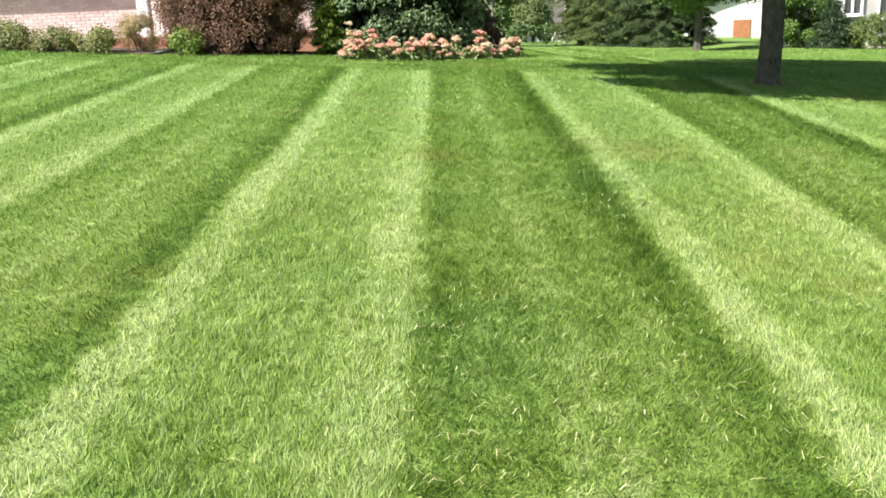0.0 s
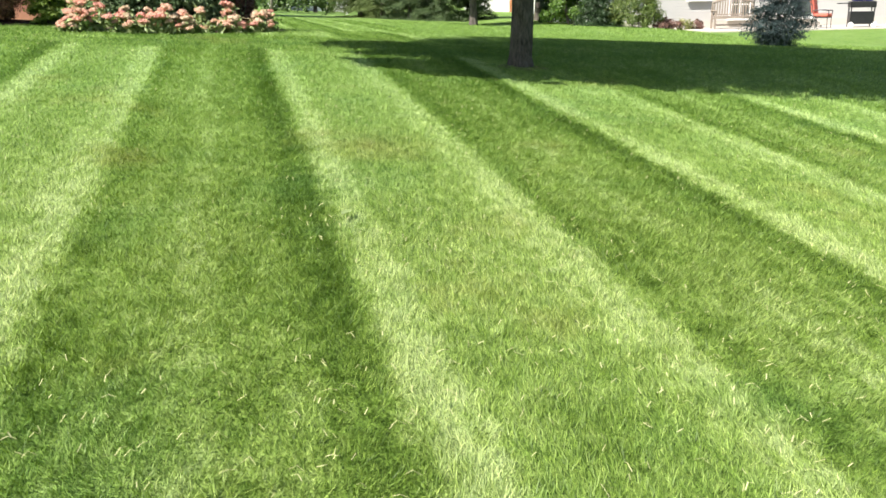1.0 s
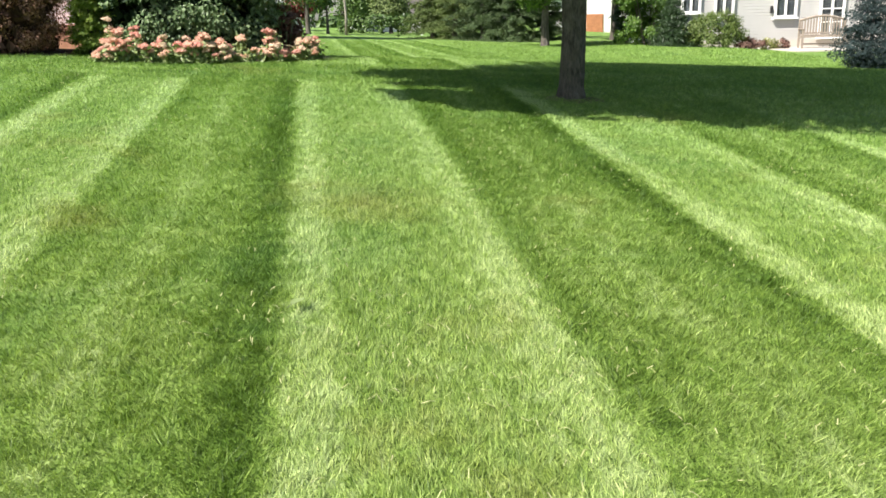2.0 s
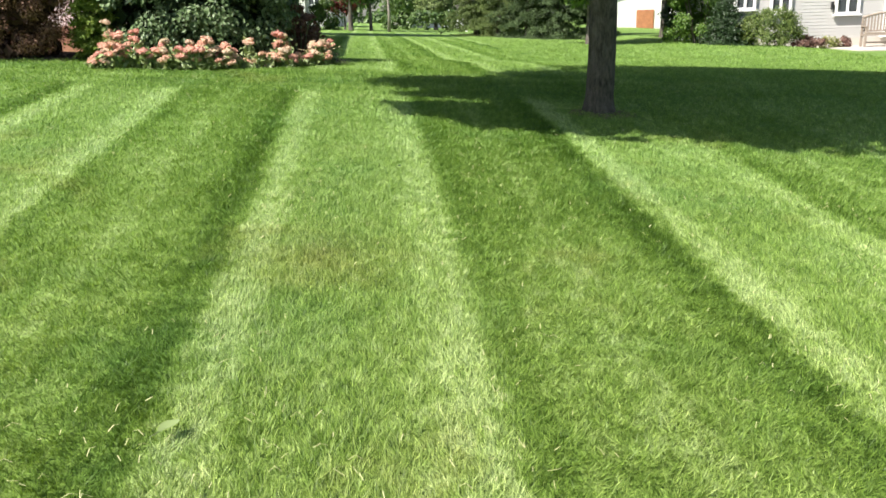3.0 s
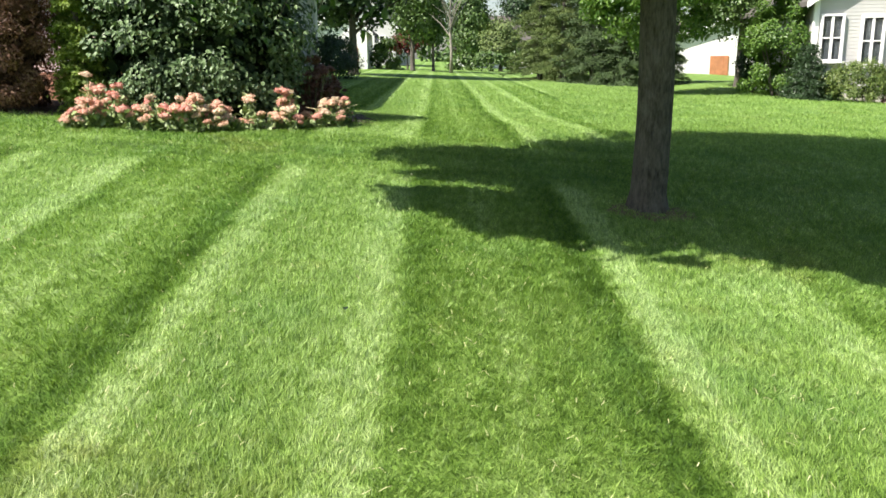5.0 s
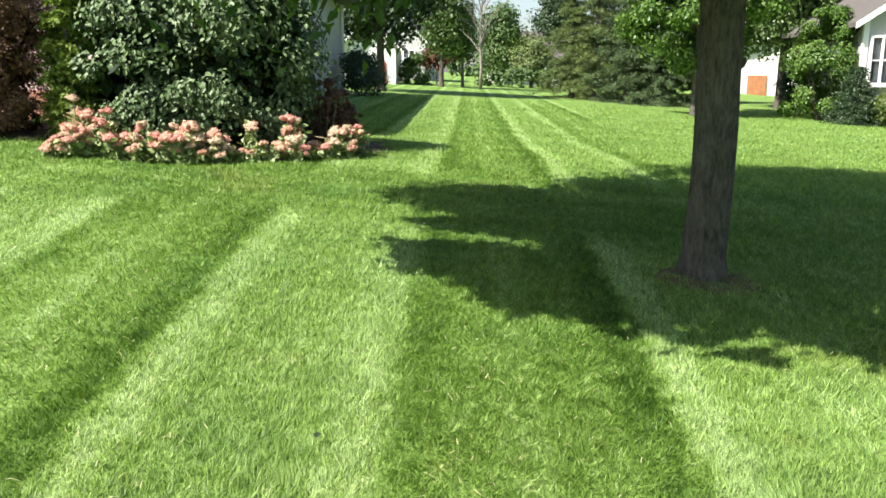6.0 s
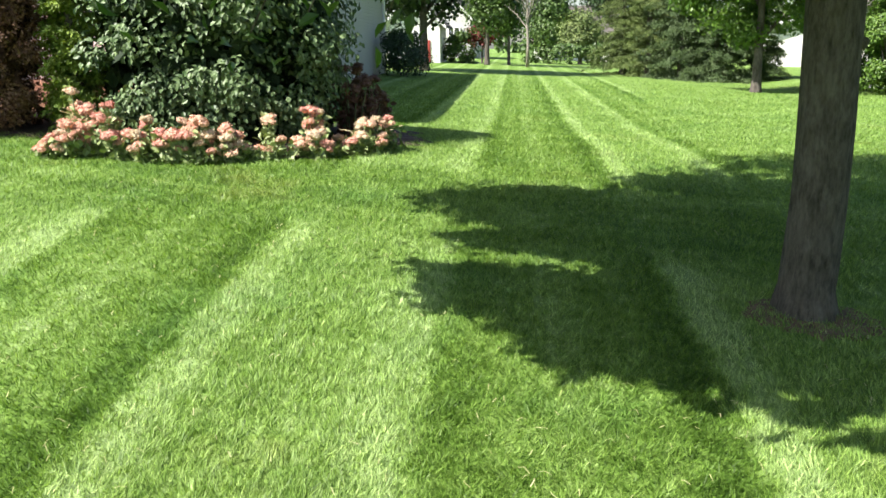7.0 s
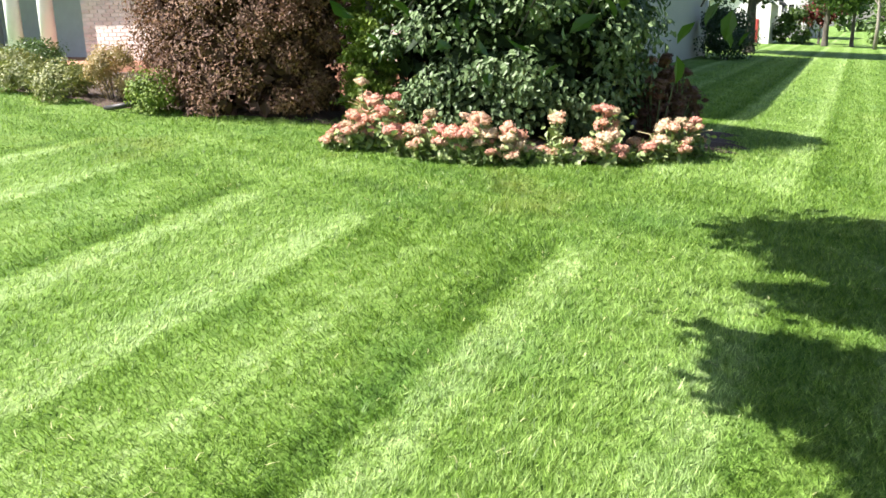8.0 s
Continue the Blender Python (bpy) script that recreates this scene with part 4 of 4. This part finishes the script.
def bench(x, y, turn):
    b = thing("garden_bench", x, y, gz(17.5, 32) + 0.05, "weathered grey wooden garden bench with a curved slatted back", "bench", turn=turn)
    for sx in (-0.78, 0.78):
        part("leg", boxed(sx - 0.035, sx + 0.035, -0.30, -0.23, 0, 0.66, 0.006), BENCH_WOOD, b)
        part("leg", boxed(sx - 0.035, sx + 0.035, 0.23, 0.30, 0, 1.0, 0.006), BENCH_WOOD, b)
        part("armrest", boxed(sx - 0.05, sx + 0.05, -0.34, 0.28, 0.66, 0.70, 0.01), BENCH_WOOD, b)
        part("side_rail", boxed(sx - 0.025, sx + 0.025, -0.23, 0.23, 0.36, 0.44), BENCH_WOOD, b)
    part("stretcher", boxed(-0.75, 0.75, -0.29, -0.25, 0.38, 0.46, 0.005), BENCH_WOOD, b)
    part("stretcher", boxed(-0.75, 0.75, -0.02, 0.02, 0.12, 0.17, 0.005), BENCH_WOOD, b)
    for k in range(5):
        y0 = -0.30 + 0.112 * k
        part("seat_slat", boxed(-0.80, 0.80, y0, y0 + 0.09, 0.46, 0.485, 0.005), BENCH_WOOD, b)
    for k in range(15):
        xx = -0.70 + 0.1 * k
        top = 0.98 + 0.15 * math.cos(xx / 0.78 * math.pi / 2)
        part("back_slat", boxed(xx - 0.026, xx + 0.026, 0.24, 0.262, 0.52, top - 0.05), BENCH_WOOD, b)
    pts = [(-0.78 + 0.13 * k, 0.255, 0.98 + 0.15 * math.cos((-0.78 + 0.13 * k) / 0.78 * math.pi / 2)) for k in range(13)]
    part("top_rail", tube(bmesh.new(), pts, [0.045] * 13, 8), BENCH_WOOD, b, smooth_faces=True)
    part("lower_rail", boxed(-0.75, 0.75, 0.235, 0.275, 0.50, 0.56, 0.005), BENCH_WOOD, b)


def patio_chair(x, y):
    c = thing("patio_chair", x, y, gz(17.5, 32) + 0.05, "black metal patio chair with red cushions", "chair", turn=45)
    for sx in (-0.28, 0.28):
        part("leg", tube(bmesh.new(), [(sx, -0.28, 0), (sx, -0.26, 0.42), (sx, -0.30, 0.62)], [0.014] * 3, 6), BLACK_METAL, c)
        part("leg", tube(bmesh.new(), [(sx, 0.30, 0), (sx, 0.24, 0.42), (sx, 0.38, 1.05)], [0.014] * 3, 6), BLACK_METAL, c)
        part("armrest", tube(bmesh.new(), [(sx, -0.30, 0.62), (sx, 0, 0.66), (sx, 0.29, 0.64)], [0.018] * 3, 6), BLACK_METAL, c)
    part("seat_cushion", boxed(-0.27, 0.27, -0.30, 0.26, 0.40, 0.53, 0.04), RED_CLOTH, c)
    bm = boxed(-0.27, 0.27, -0.06, 0.06, 0.0, 0.62, 0.04)
    for v in bm.verts:
        v.co = Vector((v.co.x, 0.26 + v.co.y + v.co.z * 0.2, 0.50 + v.co.z))
    part("back_cushion", bm, RED_CLOTH, c)
    part("seat_frame", boxed(-0.28, 0.28, -0.29, 0.27, 0.37, 0.395), BLACK_METAL, c)


def grill(x, y):
    g = thing("gas_grill", x, y, gz(17.5, 32) + 0.05, "black gas grill on wheels with a blue cover over its lid", "grill", turn=-20)
    part("cabinet", boxed(-0.42, 0.42, -0.25, 0.25, 0.12, 0.58, 0.01), BLACK_METAL, g)
    for sx in (-0.4, 0.4):
        for sy in (-0.22, 0.22):
            part("leg", boxed(sx - 0.02, sx + 0.02, sy - 0.02, sy + 0.02, 0.02, 0.85), BLACK_METAL, g)
        w = part("wheel", tube(bmesh.new(), [(sx + 0.03, -0.25, 0.10), (sx + 0.03, -0.21, 0.10)], [0.10, 0.10], 18), TRIM, g)
    part("firebox", boxed(-0.45, 0.45, -0.28, 0.28, 0.72, 0.95, 0.03), BLACK_METAL, g)
    part("shelf", boxed(-0.85, -0.46, -0.22, 0.22, 0.86, 0.90, 0.01), BLACK_METAL, g)
    bm = boxed(-0.42, 0.42, -0.26, 0.26, 0.955, 1.35, 0.10)
    part("cover", bm, BLUE_COVER, g)


def left_house():
    """Brick-fronted house: deep eaves over the front, an entry porch with white columns, a long sided flank."""
    zb = 1.30
    h = thing("brick_house", -4.04, 18.32, zb, "brick-fronted house with white porch columns and pale sided flank", "house", turn=7.8)
    L = 7.8
    part("wall", boxed(-L, 0, 0.12, 20.7, -0.6, 3.3), MORTAR, h)
    part("plinth", boxed(-L - 4.4, -0.02, -1.05, 0.10, -0.5, 0.33, 0.01), RED_BRICK, h, "red brick ledge")
    # flank, sided, leaning away with the plot line
    part("flank_wall", boxed(0.002, 0.06, 0.12, 20.8, -0.5, 3.3), SIDING_GREY, h)
    v, f = siding(0.12, 20.8, 0.0, 3.3)
    v = np.stack([0.06 - v[:, 1], v[:, 0], v[:, 2]], -1)
    part("siding", mesh_from("flank_siding", v, f, SIDING_GREY), None, h)
    part("corner_board", boxed(0.0, 0.13, 20.7, 20.85, -0.4, 3.3), TRIM, h)
    part("downspout", boxed(0.13, 0.21, 20.4, 20.5, -0.3, 3.2, 0.015), TRIM, h)
    # front trim
    part("corner_post", boxed(-3.92, -3.68, -0.84, -0.62, 0.33, 3.24, 0.01), TRIM, h)
    part("panel", boxed(-3.98, -3.5, 0.02, 0.10, 0.33, 3.2), TRIM, h)
    # entry recess and its columns
    part("entry_wall", boxed(-L - 5.0, -L - 0.02, 2.2, 2.4, -0.3, 3.3), GREY_WALL, h)
    part("entry_floor", boxed(-L - 5.0, -L - 0.02, 0.12, 2.19, -0.3, 0.31), RED_BRICK, h)
    # unseen side wall, added to keep the sun out of the recess
    part("entry_sun_shield", boxed(-L - 5.25, -L - 5.02, 0.12, 2.4, -0.3, 3.3), GREY_WALL, h)
    w = sash_window(h, -L - 0.6, 0.8, 0.7, 1.9)
    w.location.y = 2.17
    for x in (-L - 0.52, -L - 1.42):
        c = part("column", tube(bmesh.new(), [(x, -0.22, 0.40), (x, -0.22, 1.5), (x, -0.22, 2.95)], [0.14, 0.135, 0.115], 20), TRIM, h, smooth_faces=True)
        part("base", boxed(x - 0.18, x + 0.18, -0.40, -0.04, 0.25, 0.405, 0.01), TRIM, c)
        part("capital", boxed(x - 0.17, x + 0.17, -0.39, -0.05, 2.95, 3.24, 0.01), TRIM, c)
    # roof with a deep overhang along the front
    bm = bmesh.new()
    xl, xr, yf, yb, e, r = -L - 5.5, 0.75, -0.86, 21.6, 3.25, 6.3
    v = [bm.verts.new(p) for p in ((xl, yf, e), (xr, yf, e), (xr, yb, e), (xl, yb, e), (xl + 4, 6.5, r), (xr - 5, 6.5, r), (xr, yf, e + 0.18), (xl, yf, e + 0.18), (xr, yb, e + 0.18), (xl, yb, e + 0.18))]
    for q in ((3, 2, 1, 0), (0, 1, 6, 7), (1, 2, 8, 6), (2, 3, 9, 8), (3, 0, 7, 9), (7, 6, 5, 4), (6, 8, 5), (8, 9, 4, 5), (9, 7, 4)):
        bm.faces.new([v[i] for i in q])
    part("roof", bm, ROOF, h)
    part("fascia", boxed(xl, xr, yf - 0.03, yf - 0.004, e - 0.04, e + 0.2), TRIM, h)
    # bricks: running bond, joints recessed
    proto = bpy.data.meshes.new("brick")
    bm = boxed(-0.098, 0.098, -0.012, 0.05, -0.029, 0.029, 0.004)
    bm.to_mesh(proto)
    bm.free()
    proto.materials.append(BRICK)
    wallp = [o for o in h.children if o.name.startswith("wall")][0]
    vs, fs, made = [], [], 0
    cube = np.array([(-0.098, -0.012, -0.029), (0.098, -0.012, -0.029), (0.098, -0.012, 0.029), (-0.098, -0.012, 0.029), (-0.098, 0.02, -0.029), (0.098, 0.02, -0.029), (0.098, 0.02, 0.029), (-0.098, 0.02, 0.029)])
    quad = np.array([(0, 1, 2, 3), (4, 5, 1, 0), (3, 2, 6, 7), (1, 5, 6, 2), (4, 0, 3, 7)])
    row = 0
    z = 0.37
    while z < 3.2:
        x = -L + 0.11 + (0.105 if row % 2 else 0)
        while x < -0.12:
            if not (-4.1 < x < -3.4):
                if z < 1.35 and x < -4.9 and made < 300:
                    ob = new("brick", proto)
                    ob.parent = wallp
                    ob.location = (x, 0.115 + 0.003 * random.random(), z)
                    made += 1
                else:
                    fs.append(quad + 8 * len(vs))
                    vs.append(cube + np.array([x, 0.115 + 0.003 * random.random(), z]))
            x += 0.208
        z += 0.069
        row += 1
    ob = part("brickwork", mesh_from("brickwork", np.concatenate(vs), np.concatenate(fs), BRICK), None, wallp)
    tagged(ob, "pale pinkish brick courses", kind="stuff")


def simple_house(name, x, y, w, d, e, rise, wall, label, turn=0, roof=None, door=None, windows=()):
    h = thing(name, x, y, None, label, "house", "far houses", turn)
    part("wall", boxed(-w / 2, w / 2, 0, d, -0.3, e), wall, h)
    v, f = siding(-w / 2, w / 2, 0.1, e, 0.15)
    part("siding", mesh_from("far_siding", v, f, wall), None, h)
    part("gable", prism(-w / 2, w / 2, 0, 0.0, d, e, e + rise), wall, h)
    gable_roof(h, -w / 2, w / 2, 0, d, e, rise, 0.4)
    for wx, wz, ww, wh in windows:
        s = sash_window(h, wx, wz, ww, wh)
        s.location.y = -0.085
    if door:
        dx, dw, dh, mat = door
        dr = part("door", boxed(dx - dw / 2, dx + dw / 2, -0.06, -0.025, 0.0, dh, 0.01), mat, h)
        for k in range(4):
            part("board", boxed(dx - dw / 2 + 0.05 + k * (dw - 0.1) / 4, dx - dw / 2 + 0.03 + (k + 1) * (dw - 0.1) / 4, -0.075, -0.062, 0.08, dh - 0.08), mat, dr)
    return h


def background():
    # beside and behind the brick house
    shrub("yew_hedge", -5.6, 37.4, (0.95, 1.3, 0.78), LEAF_DARK, 9000, 0.085, "dark clipped yew against the house flank", "hedge", 41, False, 0.4, 50, 0.05)
    tree("maple_tree", -6.3, 43.5, 8.5, (4.0, 3.4, 3.4), LEAF_DARK, 0.20, 15000, 0.24, "dark leafy tree behind the brick house", 42, 1.55, 0.9, 130)
    simple_house("garage", -10.0, 56.0, 3.2, 5.0, 2.3, 1.4, TRIM, "white garage with a red door", 8, None, (0.75, 0.55, 1.25, RED_PAINT))
    simple_house("far_house", -12.0, 72.0, 5.0, 8.0, 3.0, 2.5, SIDING_GREY, "pale grey house among trees", 0, None, None, ((-1.2, 1.0, 1.0, 1.3), (1.2, 1.0, 1.0, 1.3)))
    shrub("round_bush", -7.6, 58.5, (1.1, 1.0, 0.9), LEAF_MID, 1600, 0.2, "round green bush on the far lawn", "shrub", 43, False, 0.4, 30, 0.05)
    tree("red_maple", -6.7, 61.0, 2.6, (1.25, 1.1, 0.9), RED_LEAF, 0.07, 1500, 0.2, "small red-leaved tree on the far lawn", 44, 0.9, 0.4, 26)
    tree("linden_tree", -5.7, 57.0, 8.4, (1.7, 1.7, 3.5), LEAF_MID, 0.14, 12000, 0.19, "leafy green tree at the lawn's end", 45, 1.5, 0.8, 80)
    tree("linden_tree", -4.6, 58.5, 5.6, (0.9, 0.9, 2.0), LEAF_MID, 0.10, 5000, 0.18, "slim green tree at the lawn's end", 46, 1.5, 0.7, 40)
    bare_tree(-3.1, 55.5)
    shrub("low_hedge", -1.5, 66.0, (3.4, 0.9, 0.65), LEAF_MID, 2600, 0.22, "low green hedge across the lawn's end", "hedge", 47, False, 0.4, 50, 0.05)
    tree("oak_tree", -4.3, 80.0, 7.2, (1.9, 1.9, 3.2), LEAF_MID, 0.25, 11000, 0.25, "rounded far tree against the sky", 48, 1.2, 1.0, 80)
    tree("oak_tree", 0.5, 84.0, 10.5, (1.9, 1.9, 5.0), LEAF_DARK, 0.3, 12000, 0.28, "tall dark far tree against the sky", 49, 1.2, 1.1, 80)
    tree("weeping_willow", -0.8, 68.0, 3.9, (1.5, 1.6, 1.8), YEW_DIM, 0.16, 11000, 0.16, "light green drooping tree beyond the lawn", 50, 0.4, 0.8, 60)
    s = thing("sign_post", 1.6, 63.0, None, "small white post on the far lawn", "post")
    part("post", boxed(-0.1, 0.1, -0.06, 0.06, -0.1, 0.8, 0.01), TRIM, s)
    part("cap", boxed(-0.12, 0.12, -0.08, 0.08, 0.8, 0.85, 0.01), TRIM, s)
    for k, (x, y, tall, r) in enumerate(((2.3, 49.5, 6.4, 1.5), (3.5, 48.0, 7.2, 1.7), (4.9, 46.5, 6.2, 1.8), (6.3, 45.5, 5.6, 1.7), (4.3, 51.0, 8.4, 2.0), (8.3, 46.8, 5.8, 1.25))):
        conifer("spruce", x, y, tall, r, NEEDLE if k > 1 else YEW_DIM, 34000, 0.13, "dense dark green spruce at the lawn's side", 51 + k, 0.05, "row of spruces", 0.6, "conifer", None, 20, 0.38, 0.0, 0.85, 3.5)
    tree("maple_tree", 6.85, 37.0, 8.0, (3.5, 3.2, 3.4), LEAF_BRIGHT, 0.16, 30000, 0.15, "bright green maple in front of the spruces", 61, 1.45, 0.7, 90)
    g = simple_house("white_garage", 14.6, 60.0, 8.0, 6.0, 2.45, 1.2, TRIM, "white garage with a cedar door behind the trees", 0, None, (-1.1, 1.15, 1.25, ORANGE_WOOD))
    simple_house("far_house", 1.5, 83.0, 4.6, 7.0, 2.1, 2.6, TRIM, "white house under a reddish-brown roof", 90, None, None, ((-1.0, 0.7, 0.8, 1.0), (1.0, 0.7, 0.8, 1.0)))
    # between the spruces and the white house
    shrub("cedar_bush", 10.55, 38.3, (0.62, 0.6, 1.0), LEAF_DARK, 5000, 0.09, "upright dark green cedar bush", "shrub", 62, False, 0.25, 40, 0.05)
    shrub("lilac", 10.6, 35.0, (1.4, 1.0, 1.75), LEAF_BRIGHT, 22000, 0.09, "tall bright green lilac by the white house", "shrub", 63, False, 0.35, 90, 0.1)
    conifer("yew_bush", 11.05, 33.2, 1.75, 0.85, LEAF_DARK, 13000, 0.085, "dark conical yew at the house corner", 64, 0.02, "", 0.7, "shrub")
    tree("ash_tree", 11.3, 44.0, 8.5, (3.4, 2.6, 3.4), LEAF_MID, 0.2, 20000, 0.18, "leafy tree behind the lilac", 65, 2.0, 0.9, 80)
    tree("ash_tree", 15.5, 50.0, 10.5, (4.0, 3.4, 4.2), LEAF_MID, 0.22, 9000, 0.27, "leafy tree behind the white house", 66, 2.2, 1.0, 80)
    shrub("yew_mound", 11.7, 33.2, (0.55, 0.5, 0.42), LEAF_DARK, 1500, 0.09, "low dark yew mound", "shrub", 67, False, 0.2, 30, 0.03)
    shrub("golden_yew", 12.55, 32.7, (1.2, 0.75, 0.60), YEW, 14000, 0.055, "broad golden-green yew under the windows", "shrub", 68, False, 0.26, 60, 0.03)
    for k, (x, y, r, m) in enumerate(((13.5, 32.5, 0.38, SEDUM_DIM), (14.0, 32.7, 0.36, SEDUM_DIM), (14.6, 32.9, 0.36, OLIVE), (15.1, 33.0, 0.32, SEDUM_DIM))):
        shrub("low_plant", x, y, (r, r * 0.8, r * 0.55), m, 700, 0.07, "low brown-green plant in the house border", "plant", 70 + k, False, 0.12, 16, 0.02, group="house border plants")
    conifer("young_fir", 11.3, 19.6, 2.0, 0.90, NEEDLE_BLUE, 15000, 0.075, "young dark blue-green fir on the lawn", 75, 0.10, "", 0.74, "conifer", None, 14, 0.4, 0.6)
    # woods that close the view on all sides
    woods()


def bare_tree(x, y):
    rr = random.Random(9)
    t = thing("bare_tree", x, y, None, "leafless pale-barked young tree on the far lawn", "tree")
    part("trunk", tube(bmesh.new(), [(0, 0, -0.1), (0.03, 0, 1.2), (-0.03, 0, 2.5), (0.0, 0, 4.2), (0.08, 0, 6.2)], [0.11, 0.085, 0.07, 0.05, 0.015], 10, 0.1, 2), BARK_PALE, t, smooth_faces=True)
    for k in range(16):
        a = rr.random() * 6.283
        h0 = 2.1 + 3.2 * (k / 16)
        ln = 1.0 + 1.1 * rr.random()
        e = Vector((math.cos(a) * ln, math.sin(a) * ln, h0 + 1.3 + 0.9 * rr.random()))
        m = Vector((e.x * 0.45, e.y * 0.45, h0 + (e.z - h0) * 0.5 + 0.1))
        b = part("branch", tube(bmesh.new(), [(0, 0, h0), m, e], [0.045, 0.03, 0.010], 6, 0.1, k), BARK_PALE, t)
        for j in range(3):
            s = Vector((0, 0, h0)).lerp(e, 0.45 + 0.15 * j)
            q = s + Vector((rr.gauss(0, 0.35), rr.gauss(0, 0.35), 0.35 + 0.3 * rr.random()))
            part("twig", tube(bmesh.new(), [s, q], [0.014, 0.006], 5), BARK_PALE, b)


def woods():
    """Far woods all round: one mass of leaf clumps over low ground."""
    rng = np.random.default_rng(77)
    pts, outs = [], []
    for k in range(150):
        a = 2 * math.pi * k / 150 + 0.02 * rng.standard_normal()
        ahead = math.sin(a)
        d = 108 + 14 * rng.random()
        x, y = 2 + d * math.cos(a), 12 + d * ahead
        off = math.degrees(a) % 360
        tall = 7.0 + 4.0 * rng.random()
        if 90.0 < off < 98.0:
            tall = 1.2
        r = 3.6 + 1.6 * rng.random()
        p, o = lumpy(rng, 620, (x, y, gz(x, y) + tall * 0.5), (r, r, tall * 0.55), 26, 1.3, None)
        pts.append(p)
        outs.append(o)
    v, f = leaves(np.concatenate(pts), np.concatenate(outs), 0.75, rng)
    ob = new("far_woods", mesh_from("far_woods", v, f, LEAF_MID))
    tagged(ob, "belt of green woods around the gardens", "woods", kind="stuff")


build_ground()
left_house()
right_house()
lawn_tree()
flower_bed()
side_bed()
bench(16.38, 32.5, -10)
patio_chair(19.35, 31.4)
grill(20.85, 31.3)
background()


def leaf_or_hollow(x, y, size, turn, material, label):
    """A curled leaf with its stalk, lying in the grass; a dark one stands in for a hollow."""
    ob = thing("leaf_or_hollow", x, y, gz(x, y) + 0.045, label, "leaf", turn=turn)
    bm = bmesh.new()
    rows = []
    for k in range(7):
        s = k / 6
        w = size * 0.34 * math.sin(math.pi * min(s * 0.9 + 0.06, 1))
        rows.append([bm.verts.new((-w, s * size, 0.35 * w + 0.25 * size * (s - 0.4) ** 2)), bm.verts.new((0, s * size, 0.25 * size * (s - 0.4) ** 2)), bm.verts.new((w, s * size, 0.5 * w + 0.25 * size * (s - 0.4) ** 2))])
    for a, c in zip(rows, rows[1:]):
        bm.faces.new((a[0], a[1], c[1], c[0]))
        bm.faces.new((a[1], a[2], c[2], c[1]))
    part("blade", bm, material, ob, smooth_faces=True)
    part("stalk", tube(bmesh.new(), [(0, -0.4 * size, 0.0), (0, 0, 0.04 * size)], [0.0012, 0.0016], 5), STEM, ob)


leaf_or_hollow(1.29, 5.31, 0.085, -30, SEDUM, "curled pale green fallen leaf lying on the mown grass")
# no leaf here: a dark one is added in place of a dark hollow
leaf_or_hollow(1.75, 8.9, 0.045, 15, DEEP, "small dark leaf-shaped piece standing in for a hollow in the mown grass")
build_grass()


def build_clippings():
    """Pale cut strands left lying on the mown grass."""
    rng = np.random.default_rng(17)
    n = 5200
    y = 1.2 + 12.5 * rng.random(n)
    x = 0.8 + 0.2 * np.minimum(y, 8) + (0.8 + 0.36 * y) * rng.uniform(-1, 1, n)
    # they gather in loose drifts
    keep = patches(rng, x, y, 0.6) + 0.5 * rng.standard_normal(n) > 0.1
    x, y = x[keep], y[keep]
    n = len(x)
    a = rng.random(n) * 2 * math.pi
    ln = 0.02 + 0.035 * rng.random(n)
    w = 0.0011 + 0.0008 * rng.random(n)
    d = np.stack([np.cos(a), np.sin(a)], -1)
    side = np.stack([-d[:, 1], d[:, 0]], -1) * w[:, None]
    bend = np.stack([-d[:, 1], d[:, 0]], -1) * (0.3 * ln * rng.standard_normal(n))[:, None]
    verts = np.empty((n, 6, 3), np.float32)
    c = np.stack([x, y], -1)
    for k, (t, lift) in enumerate(((-1, 0.024), (0, 0.036), (1, 0.026))):
        mid = c + d * (t * ln / 2)[:, None] + bend * (1 - t * t)
        for j, sgn in enumerate((-1, 1)):
            q = mid + sgn * side
            verts[:, 2 * k + j, :2] = q
            verts[:, 2 * k + j, 2] = height(q[:, 0], q[:, 1]) + lift
    quads = np.array([(0, 1, 3, 2), (2, 3, 5, 4)])
    faces = (quads[None] + (np.arange(n) * 6)[:, None, None]).reshape(-1, 4)
    ob = new("grass_clippings", mesh_from("grass_clippings", verts.reshape(-1, 3), faces, CLIPPING))
    tagged(ob, "thin pale dry clippings scattered on the mown grass", "clippings", kind="stuff")


build_clippings()
